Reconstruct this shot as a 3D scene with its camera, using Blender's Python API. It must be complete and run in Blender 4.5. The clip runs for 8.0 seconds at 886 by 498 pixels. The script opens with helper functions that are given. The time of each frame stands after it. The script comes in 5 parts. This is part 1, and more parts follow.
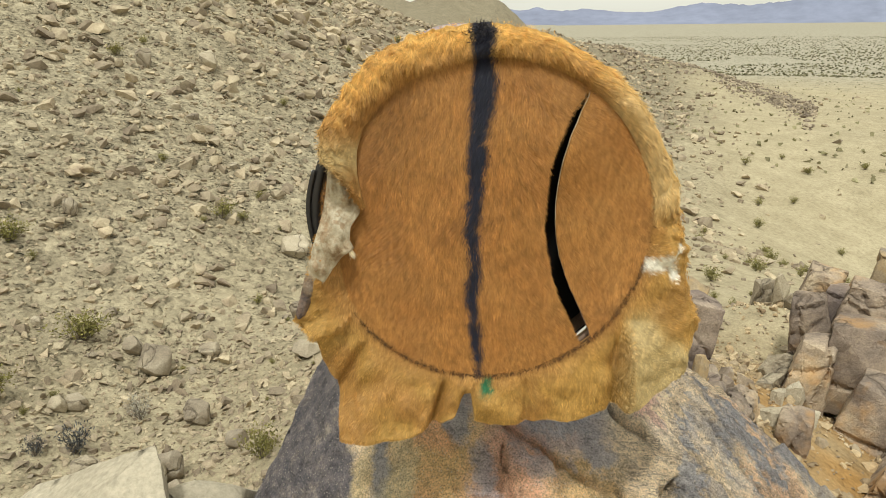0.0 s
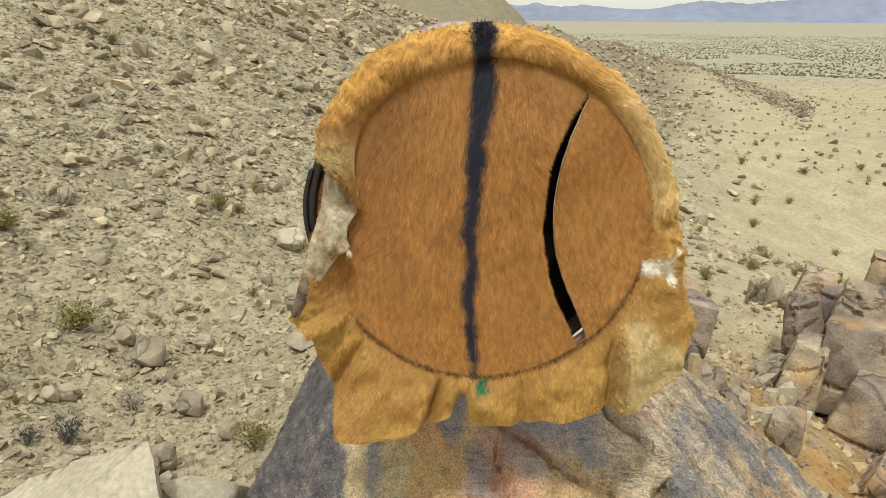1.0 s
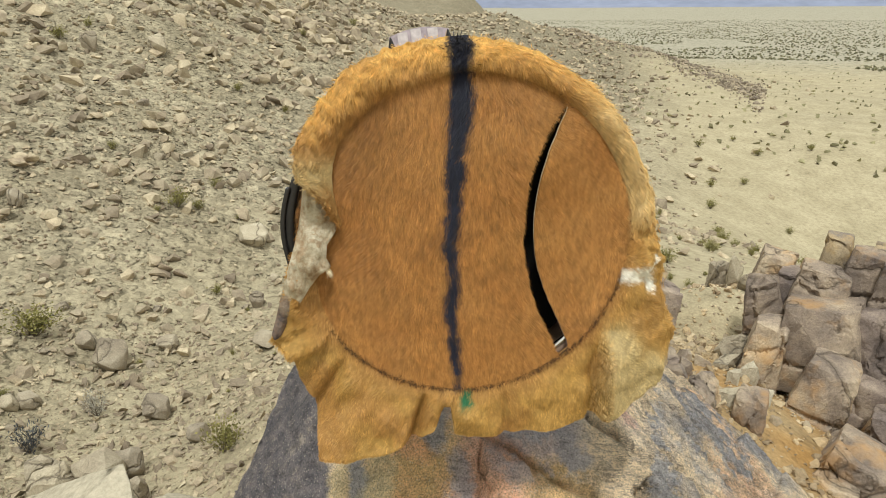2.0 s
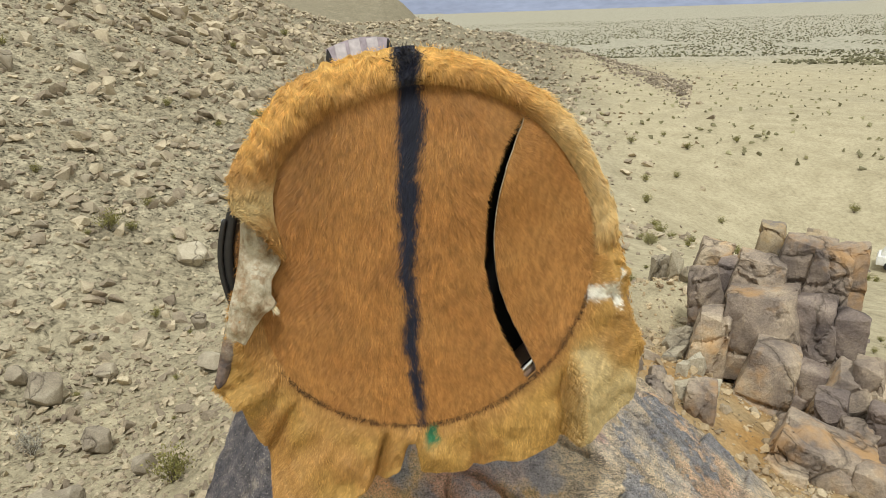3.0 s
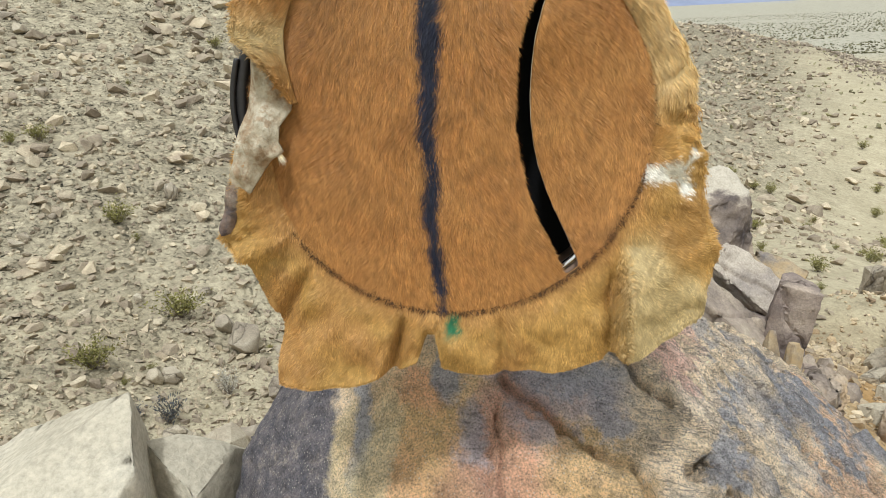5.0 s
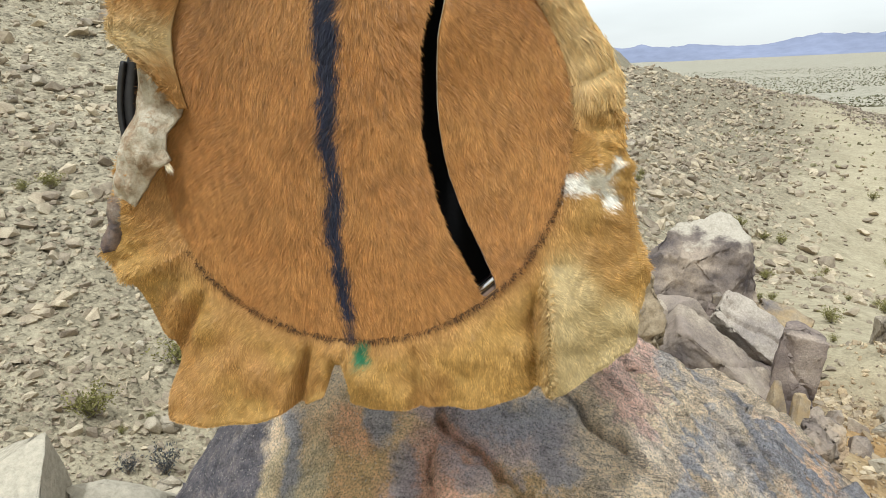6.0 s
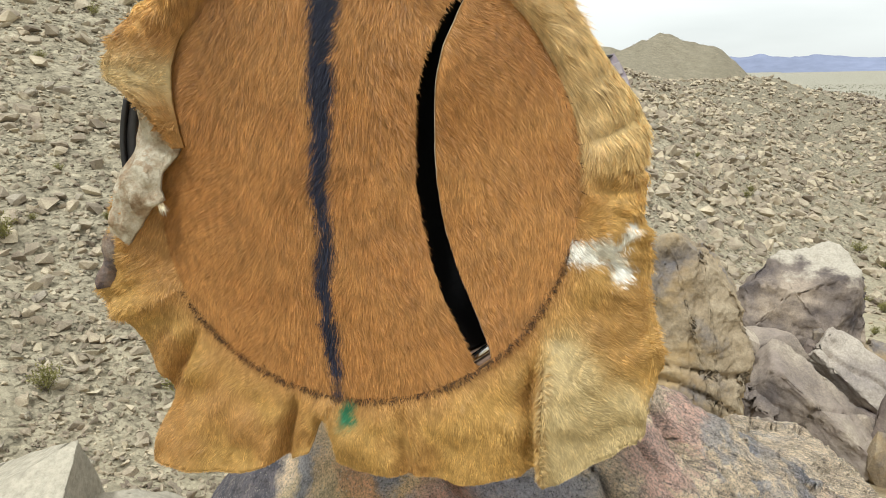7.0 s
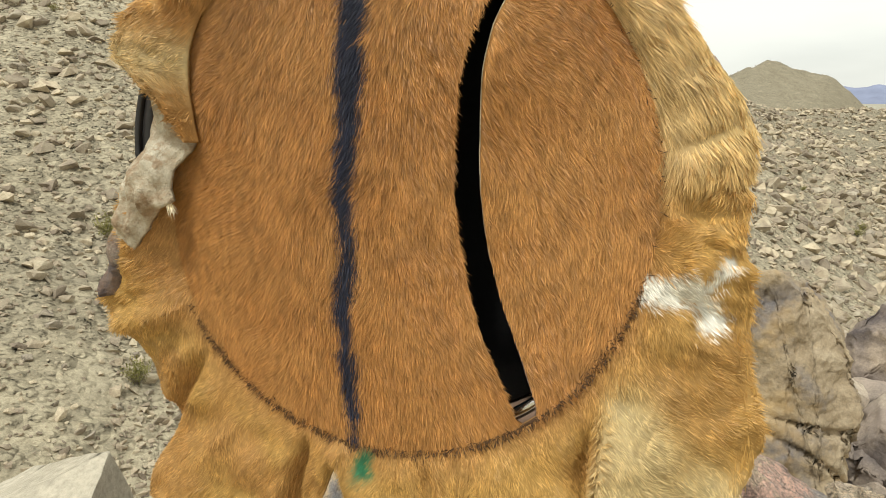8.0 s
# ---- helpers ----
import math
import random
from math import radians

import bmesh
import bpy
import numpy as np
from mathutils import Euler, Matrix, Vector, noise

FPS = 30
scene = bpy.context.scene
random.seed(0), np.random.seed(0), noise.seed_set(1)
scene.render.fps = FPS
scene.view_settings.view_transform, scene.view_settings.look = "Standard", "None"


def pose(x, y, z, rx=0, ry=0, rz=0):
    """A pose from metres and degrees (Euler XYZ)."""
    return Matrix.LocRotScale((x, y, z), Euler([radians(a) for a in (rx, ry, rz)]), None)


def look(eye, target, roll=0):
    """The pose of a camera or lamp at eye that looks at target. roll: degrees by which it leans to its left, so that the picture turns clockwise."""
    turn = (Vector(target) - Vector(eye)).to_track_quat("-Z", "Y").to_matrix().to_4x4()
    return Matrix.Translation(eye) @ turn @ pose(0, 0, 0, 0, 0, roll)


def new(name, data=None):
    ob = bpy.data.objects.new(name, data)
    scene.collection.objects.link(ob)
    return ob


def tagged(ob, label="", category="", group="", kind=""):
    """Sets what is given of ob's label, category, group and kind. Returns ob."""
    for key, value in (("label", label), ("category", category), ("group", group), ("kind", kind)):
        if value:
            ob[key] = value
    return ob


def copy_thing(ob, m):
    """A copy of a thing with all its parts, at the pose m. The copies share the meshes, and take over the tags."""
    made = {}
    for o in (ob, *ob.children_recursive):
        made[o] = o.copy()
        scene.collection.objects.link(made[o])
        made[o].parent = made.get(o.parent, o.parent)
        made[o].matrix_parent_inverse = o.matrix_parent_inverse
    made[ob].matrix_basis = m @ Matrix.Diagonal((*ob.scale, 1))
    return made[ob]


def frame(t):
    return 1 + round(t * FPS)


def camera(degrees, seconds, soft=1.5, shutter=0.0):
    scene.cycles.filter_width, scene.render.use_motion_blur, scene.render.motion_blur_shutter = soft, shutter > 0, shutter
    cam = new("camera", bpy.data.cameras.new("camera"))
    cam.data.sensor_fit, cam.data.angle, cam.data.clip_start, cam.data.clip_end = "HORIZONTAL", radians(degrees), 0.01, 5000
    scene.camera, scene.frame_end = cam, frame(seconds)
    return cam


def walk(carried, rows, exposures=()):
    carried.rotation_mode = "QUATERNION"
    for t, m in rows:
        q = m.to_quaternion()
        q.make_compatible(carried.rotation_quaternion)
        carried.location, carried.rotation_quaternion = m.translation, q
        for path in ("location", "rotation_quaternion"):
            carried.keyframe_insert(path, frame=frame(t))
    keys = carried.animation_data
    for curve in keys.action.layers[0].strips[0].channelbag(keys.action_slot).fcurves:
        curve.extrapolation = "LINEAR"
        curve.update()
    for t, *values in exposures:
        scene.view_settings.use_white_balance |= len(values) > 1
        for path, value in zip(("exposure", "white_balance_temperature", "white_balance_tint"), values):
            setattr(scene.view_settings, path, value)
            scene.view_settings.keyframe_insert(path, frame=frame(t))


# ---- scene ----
cam = camera(67.24, 8.0, soft=0.8)
PATH = [
    (0, (0.7442, 0.9089, 3.1041), (0.4598, 2.7795, 2.4560), -0.77),
    (0.5, (0.7427, 0.9109, 3.1060), (0.4693, 2.7813, 2.4527), -0.65),
    (1, (0.7412, 0.9153, 3.1102), (0.4702, 2.7823, 2.4464), 0.17),
    (2.3, (0.7054, 0.9488, 3.1459), (0.5674, 2.8184, 2.4490), -0.72),
    (2.5, (0.6997, 0.9656, 3.1463), (0.5796, 2.8417, 2.4637), -0.80),
    (3, (0.6983, 1.0004, 3.1425), (0.6993, 2.8810, 2.4620), -2.01),
    (3.5, (0.7451, 1.0122, 3.1076), (0.6217, 2.8615, 2.3562), -4.34),
    (4, (0.8050, 1.0078, 3.0887), (0.5261, 2.8425, 2.3430), -3.13),
    (4.5, (0.8482, 1.0184, 3.0398), (0.4258, 2.8358, 2.3197), -3.24),
    (4.7, (0.8563, 1.0354, 3.0084), (0.3596, 2.8414, 2.3072), -2.36),
    (5.8, (0.9671, 1.1394, 2.8681), (0.3551, 2.9600, 2.3108), -3.84),
    (6, (0.9721, 1.1534, 2.8957), (0.3901, 2.9927, 2.3685), -2.85),
    (6.5, (0.9988, 1.1859, 2.9204), (0.3775, 3.0124, 2.3931), -1.84),
    (7, (1.0411, 1.2539, 2.9328), (0.1996, 2.9958, 2.4251), -1.35),
    (7.5, (1.0364, 1.3108, 2.9289), (-0.0068, 2.9469, 2.4438), -0.52),
    (8, (1.0206, 1.3725, 2.9068), (-0.0478, 3.0034, 2.4607), 0.18),
]
walk(cam, [(t, look(eye, target, roll)) for t, eye, target, roll in PATH], [(0, -0.25, 6450, 4), (2.5, -0.25, 6150, 5), (3.5, -0.34, 6050, 6), (4.5, -0.12, 5800, 7), (6.5, -0.09, 5650, 7), (8, -0.13, 6150, 6)])

# ---- light ----
world = bpy.data.worlds.new("desert_sky")
scene.world = world
world.use_nodes = True
wn, wl = world.node_tree.nodes, world.node_tree.links
SUN_HEIGHT, SUN_TURN = 63.0, 180.0  # degrees above the horizon; compass turn from +y, clockwise
sky = wn.new("ShaderNodeTexSky")
sky.sky_type, sky.sun_disc = "NISHITA", False
sky.sun_elevation, sky.sun_rotation = radians(SUN_HEIGHT), radians(SUN_TURN)
sky.air_density, sky.dust_density, sky.altitude = 1.0, 3.0, 600
coord, cloud, ramp = wn.new("ShaderNodeTexCoord"), wn.new("ShaderNodeTexNoise"), wn.new("ShaderNodeValToRGB")
stretch = wn.new("ShaderNodeMapping")
stretch.inputs["Scale"].default_value = (1.6, 1.6, 7.0)
cloud.inputs["Scale"].default_value, cloud.inputs["Detail"].default_value = 1.7, 6
ramp.color_ramp.elements[0].color = (0.86, 0.86, 0.86, 1)
ramp.color_ramp.elements[0].position, ramp.color_ramp.elements[1].position = 0.3, 0.52
whiten = wn.new("ShaderNodeMix")
whiten.data_type = "RGBA"
whiten.inputs[7].default_value = (19.0, 18.2, 16.0, 1)
wl.new(coord.outputs["Generated"], stretch.inputs["Vector"])
wl.new(stretch.outputs["Vector"], cloud.inputs["Vector"])
wl.new(cloud.outputs["Fac"], ramp.inputs["Fac"])
rise, height, cover = wn.new("ShaderNodeSeparateXYZ"), wn.new("ShaderNodeMapRange"), wn.new("ShaderNodeMath")
height.inputs["From Min"].default_value, height.inputs["From Max"].default_value = 0.0, 0.10
height.inputs["To Min"].default_value = 0.75
cover.operation = "MULTIPLY"
wl.new(coord.outputs["Generated"], rise.inputs[0])
wl.new(rise.outputs["Z"], height.inputs["Value"])
wl.new(height.outputs["Result"], cover.inputs[0])
wl.new(ramp.outputs["Color"], cover.inputs[1])
wl.new(cover.outputs[0], whiten.inputs[0])
wl.new(sky.outputs["Color"], whiten.inputs[6])
wl.new(whiten.outputs[2], wn["Background"].inputs["Color"])
wn["Background"].inputs["Strength"].default_value = 0.064
lamp = bpy.data.lights.new("sun", "SUN")
lamp.energy, lamp.angle, lamp.color = 3.1, radians(5), (1.0, 0.95, 0.86)
sun = new("sun", lamp)
a, h = radians(SUN_TURN), radians(SUN_HEIGHT)
sun.matrix_world = look((60 * math.sin(a) * math.cos(h), 60 * math.cos(a) * math.cos(h), 60 * math.sin(h)), (0, 0, 0))


# ---- materials ----
class Nodes:
    """A node material under construction."""

    def __init__(self, name, rough=0.8, spec=0.3):
        self.mat = bpy.data.materials.new(name)
        self.mat.use_nodes = True
        self.tree = self.mat.node_tree
        self.out = self.tree.nodes["Principled BSDF"]
        self.out.inputs["Roughness"].default_value = rough
        self.out.inputs["Specular IOR Level"].default_value = spec
        self.place = self.add("ShaderNodeNewGeometry")

    def add(self, kind):
        return self.tree.nodes.new(kind)

    def join(self, a, b):
        self.tree.links.new(a, b)

    def noise(self, scale, detail=6, rough=0.6, squash=(1, 1, 1), turn=(0, 0, 0)):
        move, tex = self.add("ShaderNodeMapping"), self.add("ShaderNodeTexNoise")
        move.inputs["Scale"].default_value = squash
        move.inputs["Rotation"].default_value = [radians(v) for v in turn]
        tex.inputs["Scale"].default_value, tex.inputs["Detail"].default_value = scale, detail
        tex.inputs["Roughness"].default_value = rough
        self.join(self.place.outputs["Position"], move.inputs["Vector"])
        self.join(move.outputs["Vector"], tex.inputs["Vector"])
        return tex.outputs["Fac"]

    def cells(self, scale, squash=(1, 1, 1)):
        move, tex = self.add("ShaderNodeMapping"), self.add("ShaderNodeTexVoronoi")
        move.inputs["Scale"].default_value = squash
        tex.inputs["Scale"].default_value = scale
        self.join(self.place.outputs["Position"], move.inputs["Vector"])
        self.join(move.outputs["Vector"], tex.inputs["Vector"])
        return tex

    def fissures(self, scale):
        """Distance from a net of wandering cracks."""
        wob, push, tex = self.add("ShaderNodeTexNoise"), self.add("ShaderNodeVectorMath"), self.add("ShaderNodeTexVoronoi")
        wob.inputs["Scale"].default_value, wob.inputs["Detail"].default_value = scale * 1.6, 5
        push.operation = "MULTIPLY_ADD"
        push.inputs[1].default_value = [0.9 / scale] * 3
        tex.feature = "DISTANCE_TO_EDGE"
        tex.inputs["Scale"].default_value = scale
        self.join(self.place.outputs["Position"], wob.inputs["Vector"])
        self.join(wob.outputs["Color"], push.inputs[0])
        self.join(self.place.outputs["Position"], push.inputs[2])
        self.join(push.outputs[0], tex.inputs["Vector"])
        return tex.outputs["Distance"]

    def ramp(self, fac, *stops):
        """stops: (position, colour); a number stands for a grey."""
        node = self.add("ShaderNodeValToRGB")
        node.color_ramp.elements.remove(node.color_ramp.elements[0])
        for i, (at, colour) in enumerate(stops):
            e = node.color_ramp.elements[0] if i == 0 else node.color_ramp.elements.new(at)
            e.position = at
            e.color = (*colour, 1) if isinstance(colour, tuple) else (colour, colour, colour, 1)
        self.join(fac, node.inputs["Fac"])
        return node.outputs["Color"]

    def mix(self, fac, a, b, how="MIX"):
        node = self.add("ShaderNodeMix")
        node.data_type, node.blend_type = "RGBA", how
        for socket, value in ((0, fac), (6, a), (7, b)):
            if isinstance(value, (int, float)):
                node.inputs[socket].default_value = value if socket == 0 else (value, value, value, 1)
            elif isinstance(value, tuple):
                node.inputs[socket].default_value = (*value, 1)
            else:
                self.join(value, node.inputs[socket])
        return node.outputs[2]

    def math(self, how, a, b=0.0):
        node = self.add("ShaderNodeMath")
        node.operation = how
        for i, value in enumerate((a, b)):
            if isinstance(value, (int, float)):
                node.inputs[i].default_value = value
            else:
                self.join(value, node.inputs[i])
        return node.outputs[0]

    def axes(self):
        node = self.add("ShaderNodeSeparateXYZ")
        self.join(self.place.outputs["Position"], node.inputs[0])
        return node.outputs

    def colour(self, socket):
        self.join(socket, self.out.inputs["Base Color"])

    def relief(self, socket, strength, distance):
        node = self.add("ShaderNodeBump")
        node.inputs["Strength"].default_value, node.inputs["Distance"].default_value = strength, distance
        self.join(socket, node.inputs["Height"])
        if self.out.inputs["Normal"].is_linked:
            self.join(self.out.inputs["Normal"].links[0].from_socket, node.inputs["Normal"])
        self.join(node.outputs["Normal"], self.out.inputs["Normal"])


def stone(name, dark, mid, light, scale=3.0, fine=60.0, vary="", stain=None):
    """Weathered desert rock: broad blotches, fine grain, dust, one tone a stone."""
    n = Nodes(name, 0.92, 0.15)
    broad, grain = n.noise(scale, 8), n.noise(fine, 5, 0.7)
    c = n.ramp(broad, (0.3, dark), (0.5, mid), (0.68, light))
    c = n.mix(1.0, c, n.ramp(grain, (0.3, 0.72), (0.7, 1.2)), "MULTIPLY")
    if stain:
        c = n.mix(n.ramp(n.noise(scale * 0.7, 4, 0.7, turn=(20, 40, 10)), (0.53, 0.0), (0.66, 0.7)), c, stain)
    if vary == "island":
        c = n.mix(1.0, c, n.ramp(n.place.outputs["Random Per Island"], (0.0, (0.58, 0.56, 0.56)), (0.6, (0.98, 0.97, 0.94)), (1.0, (1.22, 1.2, 1.14))), "MULTIPLY")
    elif vary == "object":
        info = n.add("ShaderNodeObjectInfo")
        c = n.mix(1.0, c, n.ramp(info.outputs["Random"], (0.0, (0.78, 0.76, 0.76)), (1.0, (1.15, 1.14, 1.1))), "MULTIPLY")
    if vary != "island" and scale > 1 and fine < 65:
        split = n.fissures(scale * 0.45)
        c = n.mix(n.ramp(split, (0.0, 0.6), (0.016, 0.0)), c, (0.07, 0.055, 0.045))
        n.relief(n.ramp(split, (0.0, 0.0), (0.05, 1.0)), 1.0, 0.03)
        n.relief(n.noise(scale * 5, 6, 0.7), 0.6, 0.03)
    n.colour(c)
    n.relief(grain, 0.7, 0.6 / fine)
    n.relief(broad, 0.4, 0.12 / scale)
    return n.mat


def plain(name, colour, rough=0.6, metal=0.0, fine=120.0, spread=0.25):
    n = Nodes(name, rough, 0.4)
    n.out.inputs["Metallic"].default_value = metal
    tone = n.ramp(n.noise(fine, 4), (0.3, 1 - spread), (0.7, 1 + spread))
    wear = n.ramp(n.noise(fine / 9, 3), (0.3, 0.9), (0.7, 1.08))
    n.colour(n.mix(1.0, n.mix(1.0, colour, tone, "MULTIPLY"), wear, "MULTIPLY"))
    n.relief(n.noise(fine, 4), 0.25, 0.2 / fine)
    return n.mat


def pelt_material(name, rough, lift):
    """Hair and hide: the coat's own pattern, each hair a little lighter or darker."""
    n = Nodes(name, rough, 0.35)
    coat = n.add("ShaderNodeAttribute")
    coat.attribute_name = "coat"
    c = coat.outputs["Color"]
    if lift:
        c = n.mix(1.0, c, n.ramp(n.place.outputs["Random Per Island"], (0.0, (0.78, 0.74, 0.66)), (0.5, (1.0, 1.0, 1.0)), (1.0, (1.2, 1.21, 1.22))), "MULTIPLY")
        c = n.mix(1.0, c, n.ramp(n.noise(150, 3, 0.6, squash=(1.0, 1.0, 0.45)), (0.34, 0.8), (0.66, 1.2)), "MULTIPLY")
    else:
        c = n.mix(1.0, c, n.ramp(n.noise(90, 5), (0.3, 0.7), (0.7, 1.1)), "MULTIPLY")
        n.relief(n.noise(220, 4), 0.5, 0.002)
    n.colour(c)
    return n.mat


def ground_material():
    n = Nodes("desert_soil", 0.95, 0.1)
    coat = n.add("ShaderNodeAttribute")
    coat.attribute_name = "soil"
    broad, mid, fine = n.noise(0.35, 6), n.noise(3.0, 7, 0.65), n.noise(38, 6, 0.7)
    c = n.mix(1.0, coat.outputs["Color"], n.ramp(broad, (0.3, (0.84, 0.83, 0.8)), (0.7, (1.12, 1.12, 1.12))), "MULTIPLY")
    c = n.mix(1.0, c, n.ramp(mid, (0.3, (0.74, 0.73, 0.72)), (0.5, (1.0, 1.0, 1.0)), (0.72, (1.15, 1.15, 1.15))), "MULTIPLY")
    c = n.mix(1.0, c, n.ramp(fine, (0.28, 0.7), (0.7, 1.15)), "MULTIPLY")
    n.colour(c)
    stony = n.add("ShaderNodeAttribute")
    stony.attribute_name = "stony"
    for size, deep in ((2.3, 0.22), (5.5, 0.1)):
        cob = n.cells(size, (1, 1, 1.4))
        tone = n.mix(n.math("MULTIPLY", stony.outputs["Fac"], 0.8), 1.0, n.ramp(cob.outputs["Color"], (0.0, 0.72), (1.0, 1.25)))
        c = n.mix(1.0, c, tone, "MULTIPLY")
        n.relief(n.math("MULTIPLY", n.ramp(cob.outputs["Distance"], (0.0, 1.0), (0.6, 0.0)), stony.outputs["Fac"]), 1.0, deep)
    n.colour(c)
    x, y, z = n.axes()
    dots = n.cells(0.2, (1, 1, 0.1))
    open_plain = n.mix(1.0, n.ramp(n.math("MULTIPLY", y, 0.001), (0.2, 0.0), (0.3, 1.0)), n.ramp(stony.outputs["Fac"], (0.12, 1.0), (0.5, 0.0)), "MULTIPLY")
    c = n.mix(n.mix(1.0, open_plain, n.ramp(dots.outputs["Distance"], (0.22, 0.75), (0.34, 0.0)), "MULTIPLY"), c, (0.15, 0.145, 0.09))
    n.colour(c)
    grit = n.cells(14)
    n.relief(grit.outputs["Distance"], 0.5, 0.03)
    n.relief(mid, 0.8, 0.12)
    n.relief(fine, 0.5, 0.02)
    return n.mat


def perch_material():
    """The big boulder: speckled granite, dark varnish on one side, ochre and rust in front, pink and blue-grey stains,
    some plum and slate painted as shade under the drum and above the ledge, thin slanting layers on the flank.
    """
    n = Nodes("varnished_granite", 0.86, 0.25)
    x, y, z = n.axes()
    grain, speck = n.noise(280, 4, 0.8), n.cells(270)
    blotch, warp = n.noise(9, 7, 0.68), n.noise(6, 10, 0.76, turn=(30, 0, 50))
    other = n.noise(7, 10, 0.76, turn=(80, 40, 10))
    layers = n.noise(6, 9, 0.72, squash=(0.5, 5.0, 0.5), turn=(0, 0, -20))
    wx = n.math("ADD", x, n.math("MULTIPLY", n.math("SUBTRACT", warp, 0.5), 0.15))
    wz = n.math("ADD", z, n.math("MULTIPLY", n.math("SUBTRACT", other, 0.5), 0.15))

    def stain(cx, cz, rx, rz, turn, share, rim=0.55):
        """How far a point lies inside a ragged oval on the front of the boulder."""
        ca, sa = math.cos(math.radians(turn)), math.sin(math.radians(turn))
        dx, dz = n.math("SUBTRACT", wx, cx), n.math("SUBTRACT", wz, cz)
        u = n.math("ADD", n.math("MULTIPLY", dx, ca / rx), n.math("MULTIPLY", dz, sa / rx))
        w = n.math("ADD", n.math("MULTIPLY", dx, -sa / rz), n.math("MULTIPLY", dz, ca / rz))
        d = n.math("ADD", n.math("MULTIPLY", u, u), n.math("MULTIPLY", w, w))
        return n.ramp(n.math("MULTIPLY", d, 0.5), (rim / 2, share * 0.9), (0.9, 0.0))

    slate, plum, straw, ochre, rust, pink, tan, grey = (0.31, 0.32, 0.37), (0.48, 0.38, 0.38), (0.66, 0.56, 0.36), (0.62, 0.42, 0.2), (0.66, 0.37, 0.21), (0.66, 0.42, 0.35), (0.76, 0.61, 0.43), (0.66, 0.56, 0.46)
    c = n.ramp(blotch, (0.38, grey), (0.5, tan), (0.62, (0.56, 0.44, 0.31)))
    # Plum and slate rows under the skirt: rock tone and drum shade painted together.
    for cx, cz, rx, rz, turn, share, colour in (
            (0.6, 2.28, 0.16, 0.14, 0, 0.9, ochre), (0.578, 2.31, 0.06, 0.055, 0, 0.9, ochre), (0.55, 2.375, 0.05, 0.03, -10, 0.8, rust), (0.56, 2.2, 0.08, 0.1, 0, 0.5, rust),
            (0.715, 2.335, 0.06, 0.06, -35, 0.9, pink), (0.78, 2.30, 0.1, 0.045, -28, 0.8, rust), (0.86, 2.305, 0.075, 0.03, -22, 0.9, ochre), (0.68, 2.27, 0.06, 0.09, 10, 0.75, (0.5, 0.28, 0.19)),
            (0.96, 2.33, 0.07, 0.045, -25, 0.6, tan), (0.69, 2.42, 0.07, 0.026, -10, 0.9, plum), (0.78, 2.39, 0.11, 0.026, -19, 0.9, plum), (0.80, 2.402, 0.09, 0.02, -8, 0.85, slate), (0.865, 2.356, 0.04, 0.018, -18, 0.7, slate),
            (0.604, 2.405, 0.024, 0.04, 5, 0.9, slate), (0.655, 2.34, 0.024, 0.03, 15, 0.75, slate),
            (0.46, 2.315, 0.02, 0.06, 8, 0.9, slate), (0.5, 2.27, 0.03, 0.07, 0, 0.85, straw), (0.418, 2.268, 0.018, 0.06, -14, 0.9, (0.62, 0.5, 0.3)), (0.46, 2.22, 0.03, 0.05, 0, 0.6, straw),
            # The slate oval at 1.043 paints in the shadow above the ledge.
            (0.955, 2.4, 0.05, 0.018, -35, 0.85, pink), (1.02, 2.365, 0.03, 0.01, -38, 0.6, slate), (1.043, 2.298, 0.035, 0.012, -15, 0.85, slate), (1.29, 2.13, 0.23, 0.022, -37, 0.9, (0.22, 0.235, 0.29)), (1.3, 2.06, 0.14, 0.025, -37, 0.6, rust)):
        c = n.mix(stain(cx, cz, rx, rz, turn, share), c, colour)
    side = n.ramp(n.math("ADD", wx, n.math("MULTIPLY", n.math("SUBTRACT", z, 2.3), 0.2)), (0.395, 0.95), (0.415, 0.0))
    c = n.mix(side, c, n.ramp(n.noise(26, 7, 0.78), (0.38, (0.085, 0.085, 0.11)), (0.55, (0.17, 0.155, 0.17)), (0.66, (0.36, 0.31, 0.27))))
    flank = n.ramp(x, (0.86, 0.0), (0.98, 1.0))
    c = n.mix(n.mix(1.0, n.ramp(layers, (0.34, 0.5), (0.44, 0.0)), flank, "MULTIPLY"), c, (0.34, 0.28, 0.26))
    seams = n.noise(13, 8, 0.68, squash=(0.32, 5.5, 2.2), turn=(0, 0, -9))
    c = n.mix(n.mix(1.0, n.ramp(seams, (0.43, 0.0), (0.455, 0.7), (0.467, 0.7), (0.485, 0.0)), n.ramp(x, (0.8, 0.0), (0.95, 1.0)), "MULTIPLY"), c, (0.19, 0.155, 0.145))
    c = n.mix(1.0, c, n.ramp(n.noise(30, 9, 0.8, turn=(10, 70, 30)), (0.38, 0.62), (0.5, 1.0), (0.64, 1.14)), "MULTIPLY")
    c = n.mix(1.0, c, n.ramp(grain, (0.38, 0.7), (0.47, 1.05), (0.6, 1.45)), "MULTIPLY")
    c = n.mix(n.mix(1.0, n.ramp(speck.outputs["Distance"], (0.2, 0.6), (0.36, 0.0)), n.ramp(speck.outputs["Color"], (0.5, 0.0), (0.58, 1.0)), "MULTIPLY"), c, (0.04, 0.045, 0.045))
    flecks = n.cells(200)
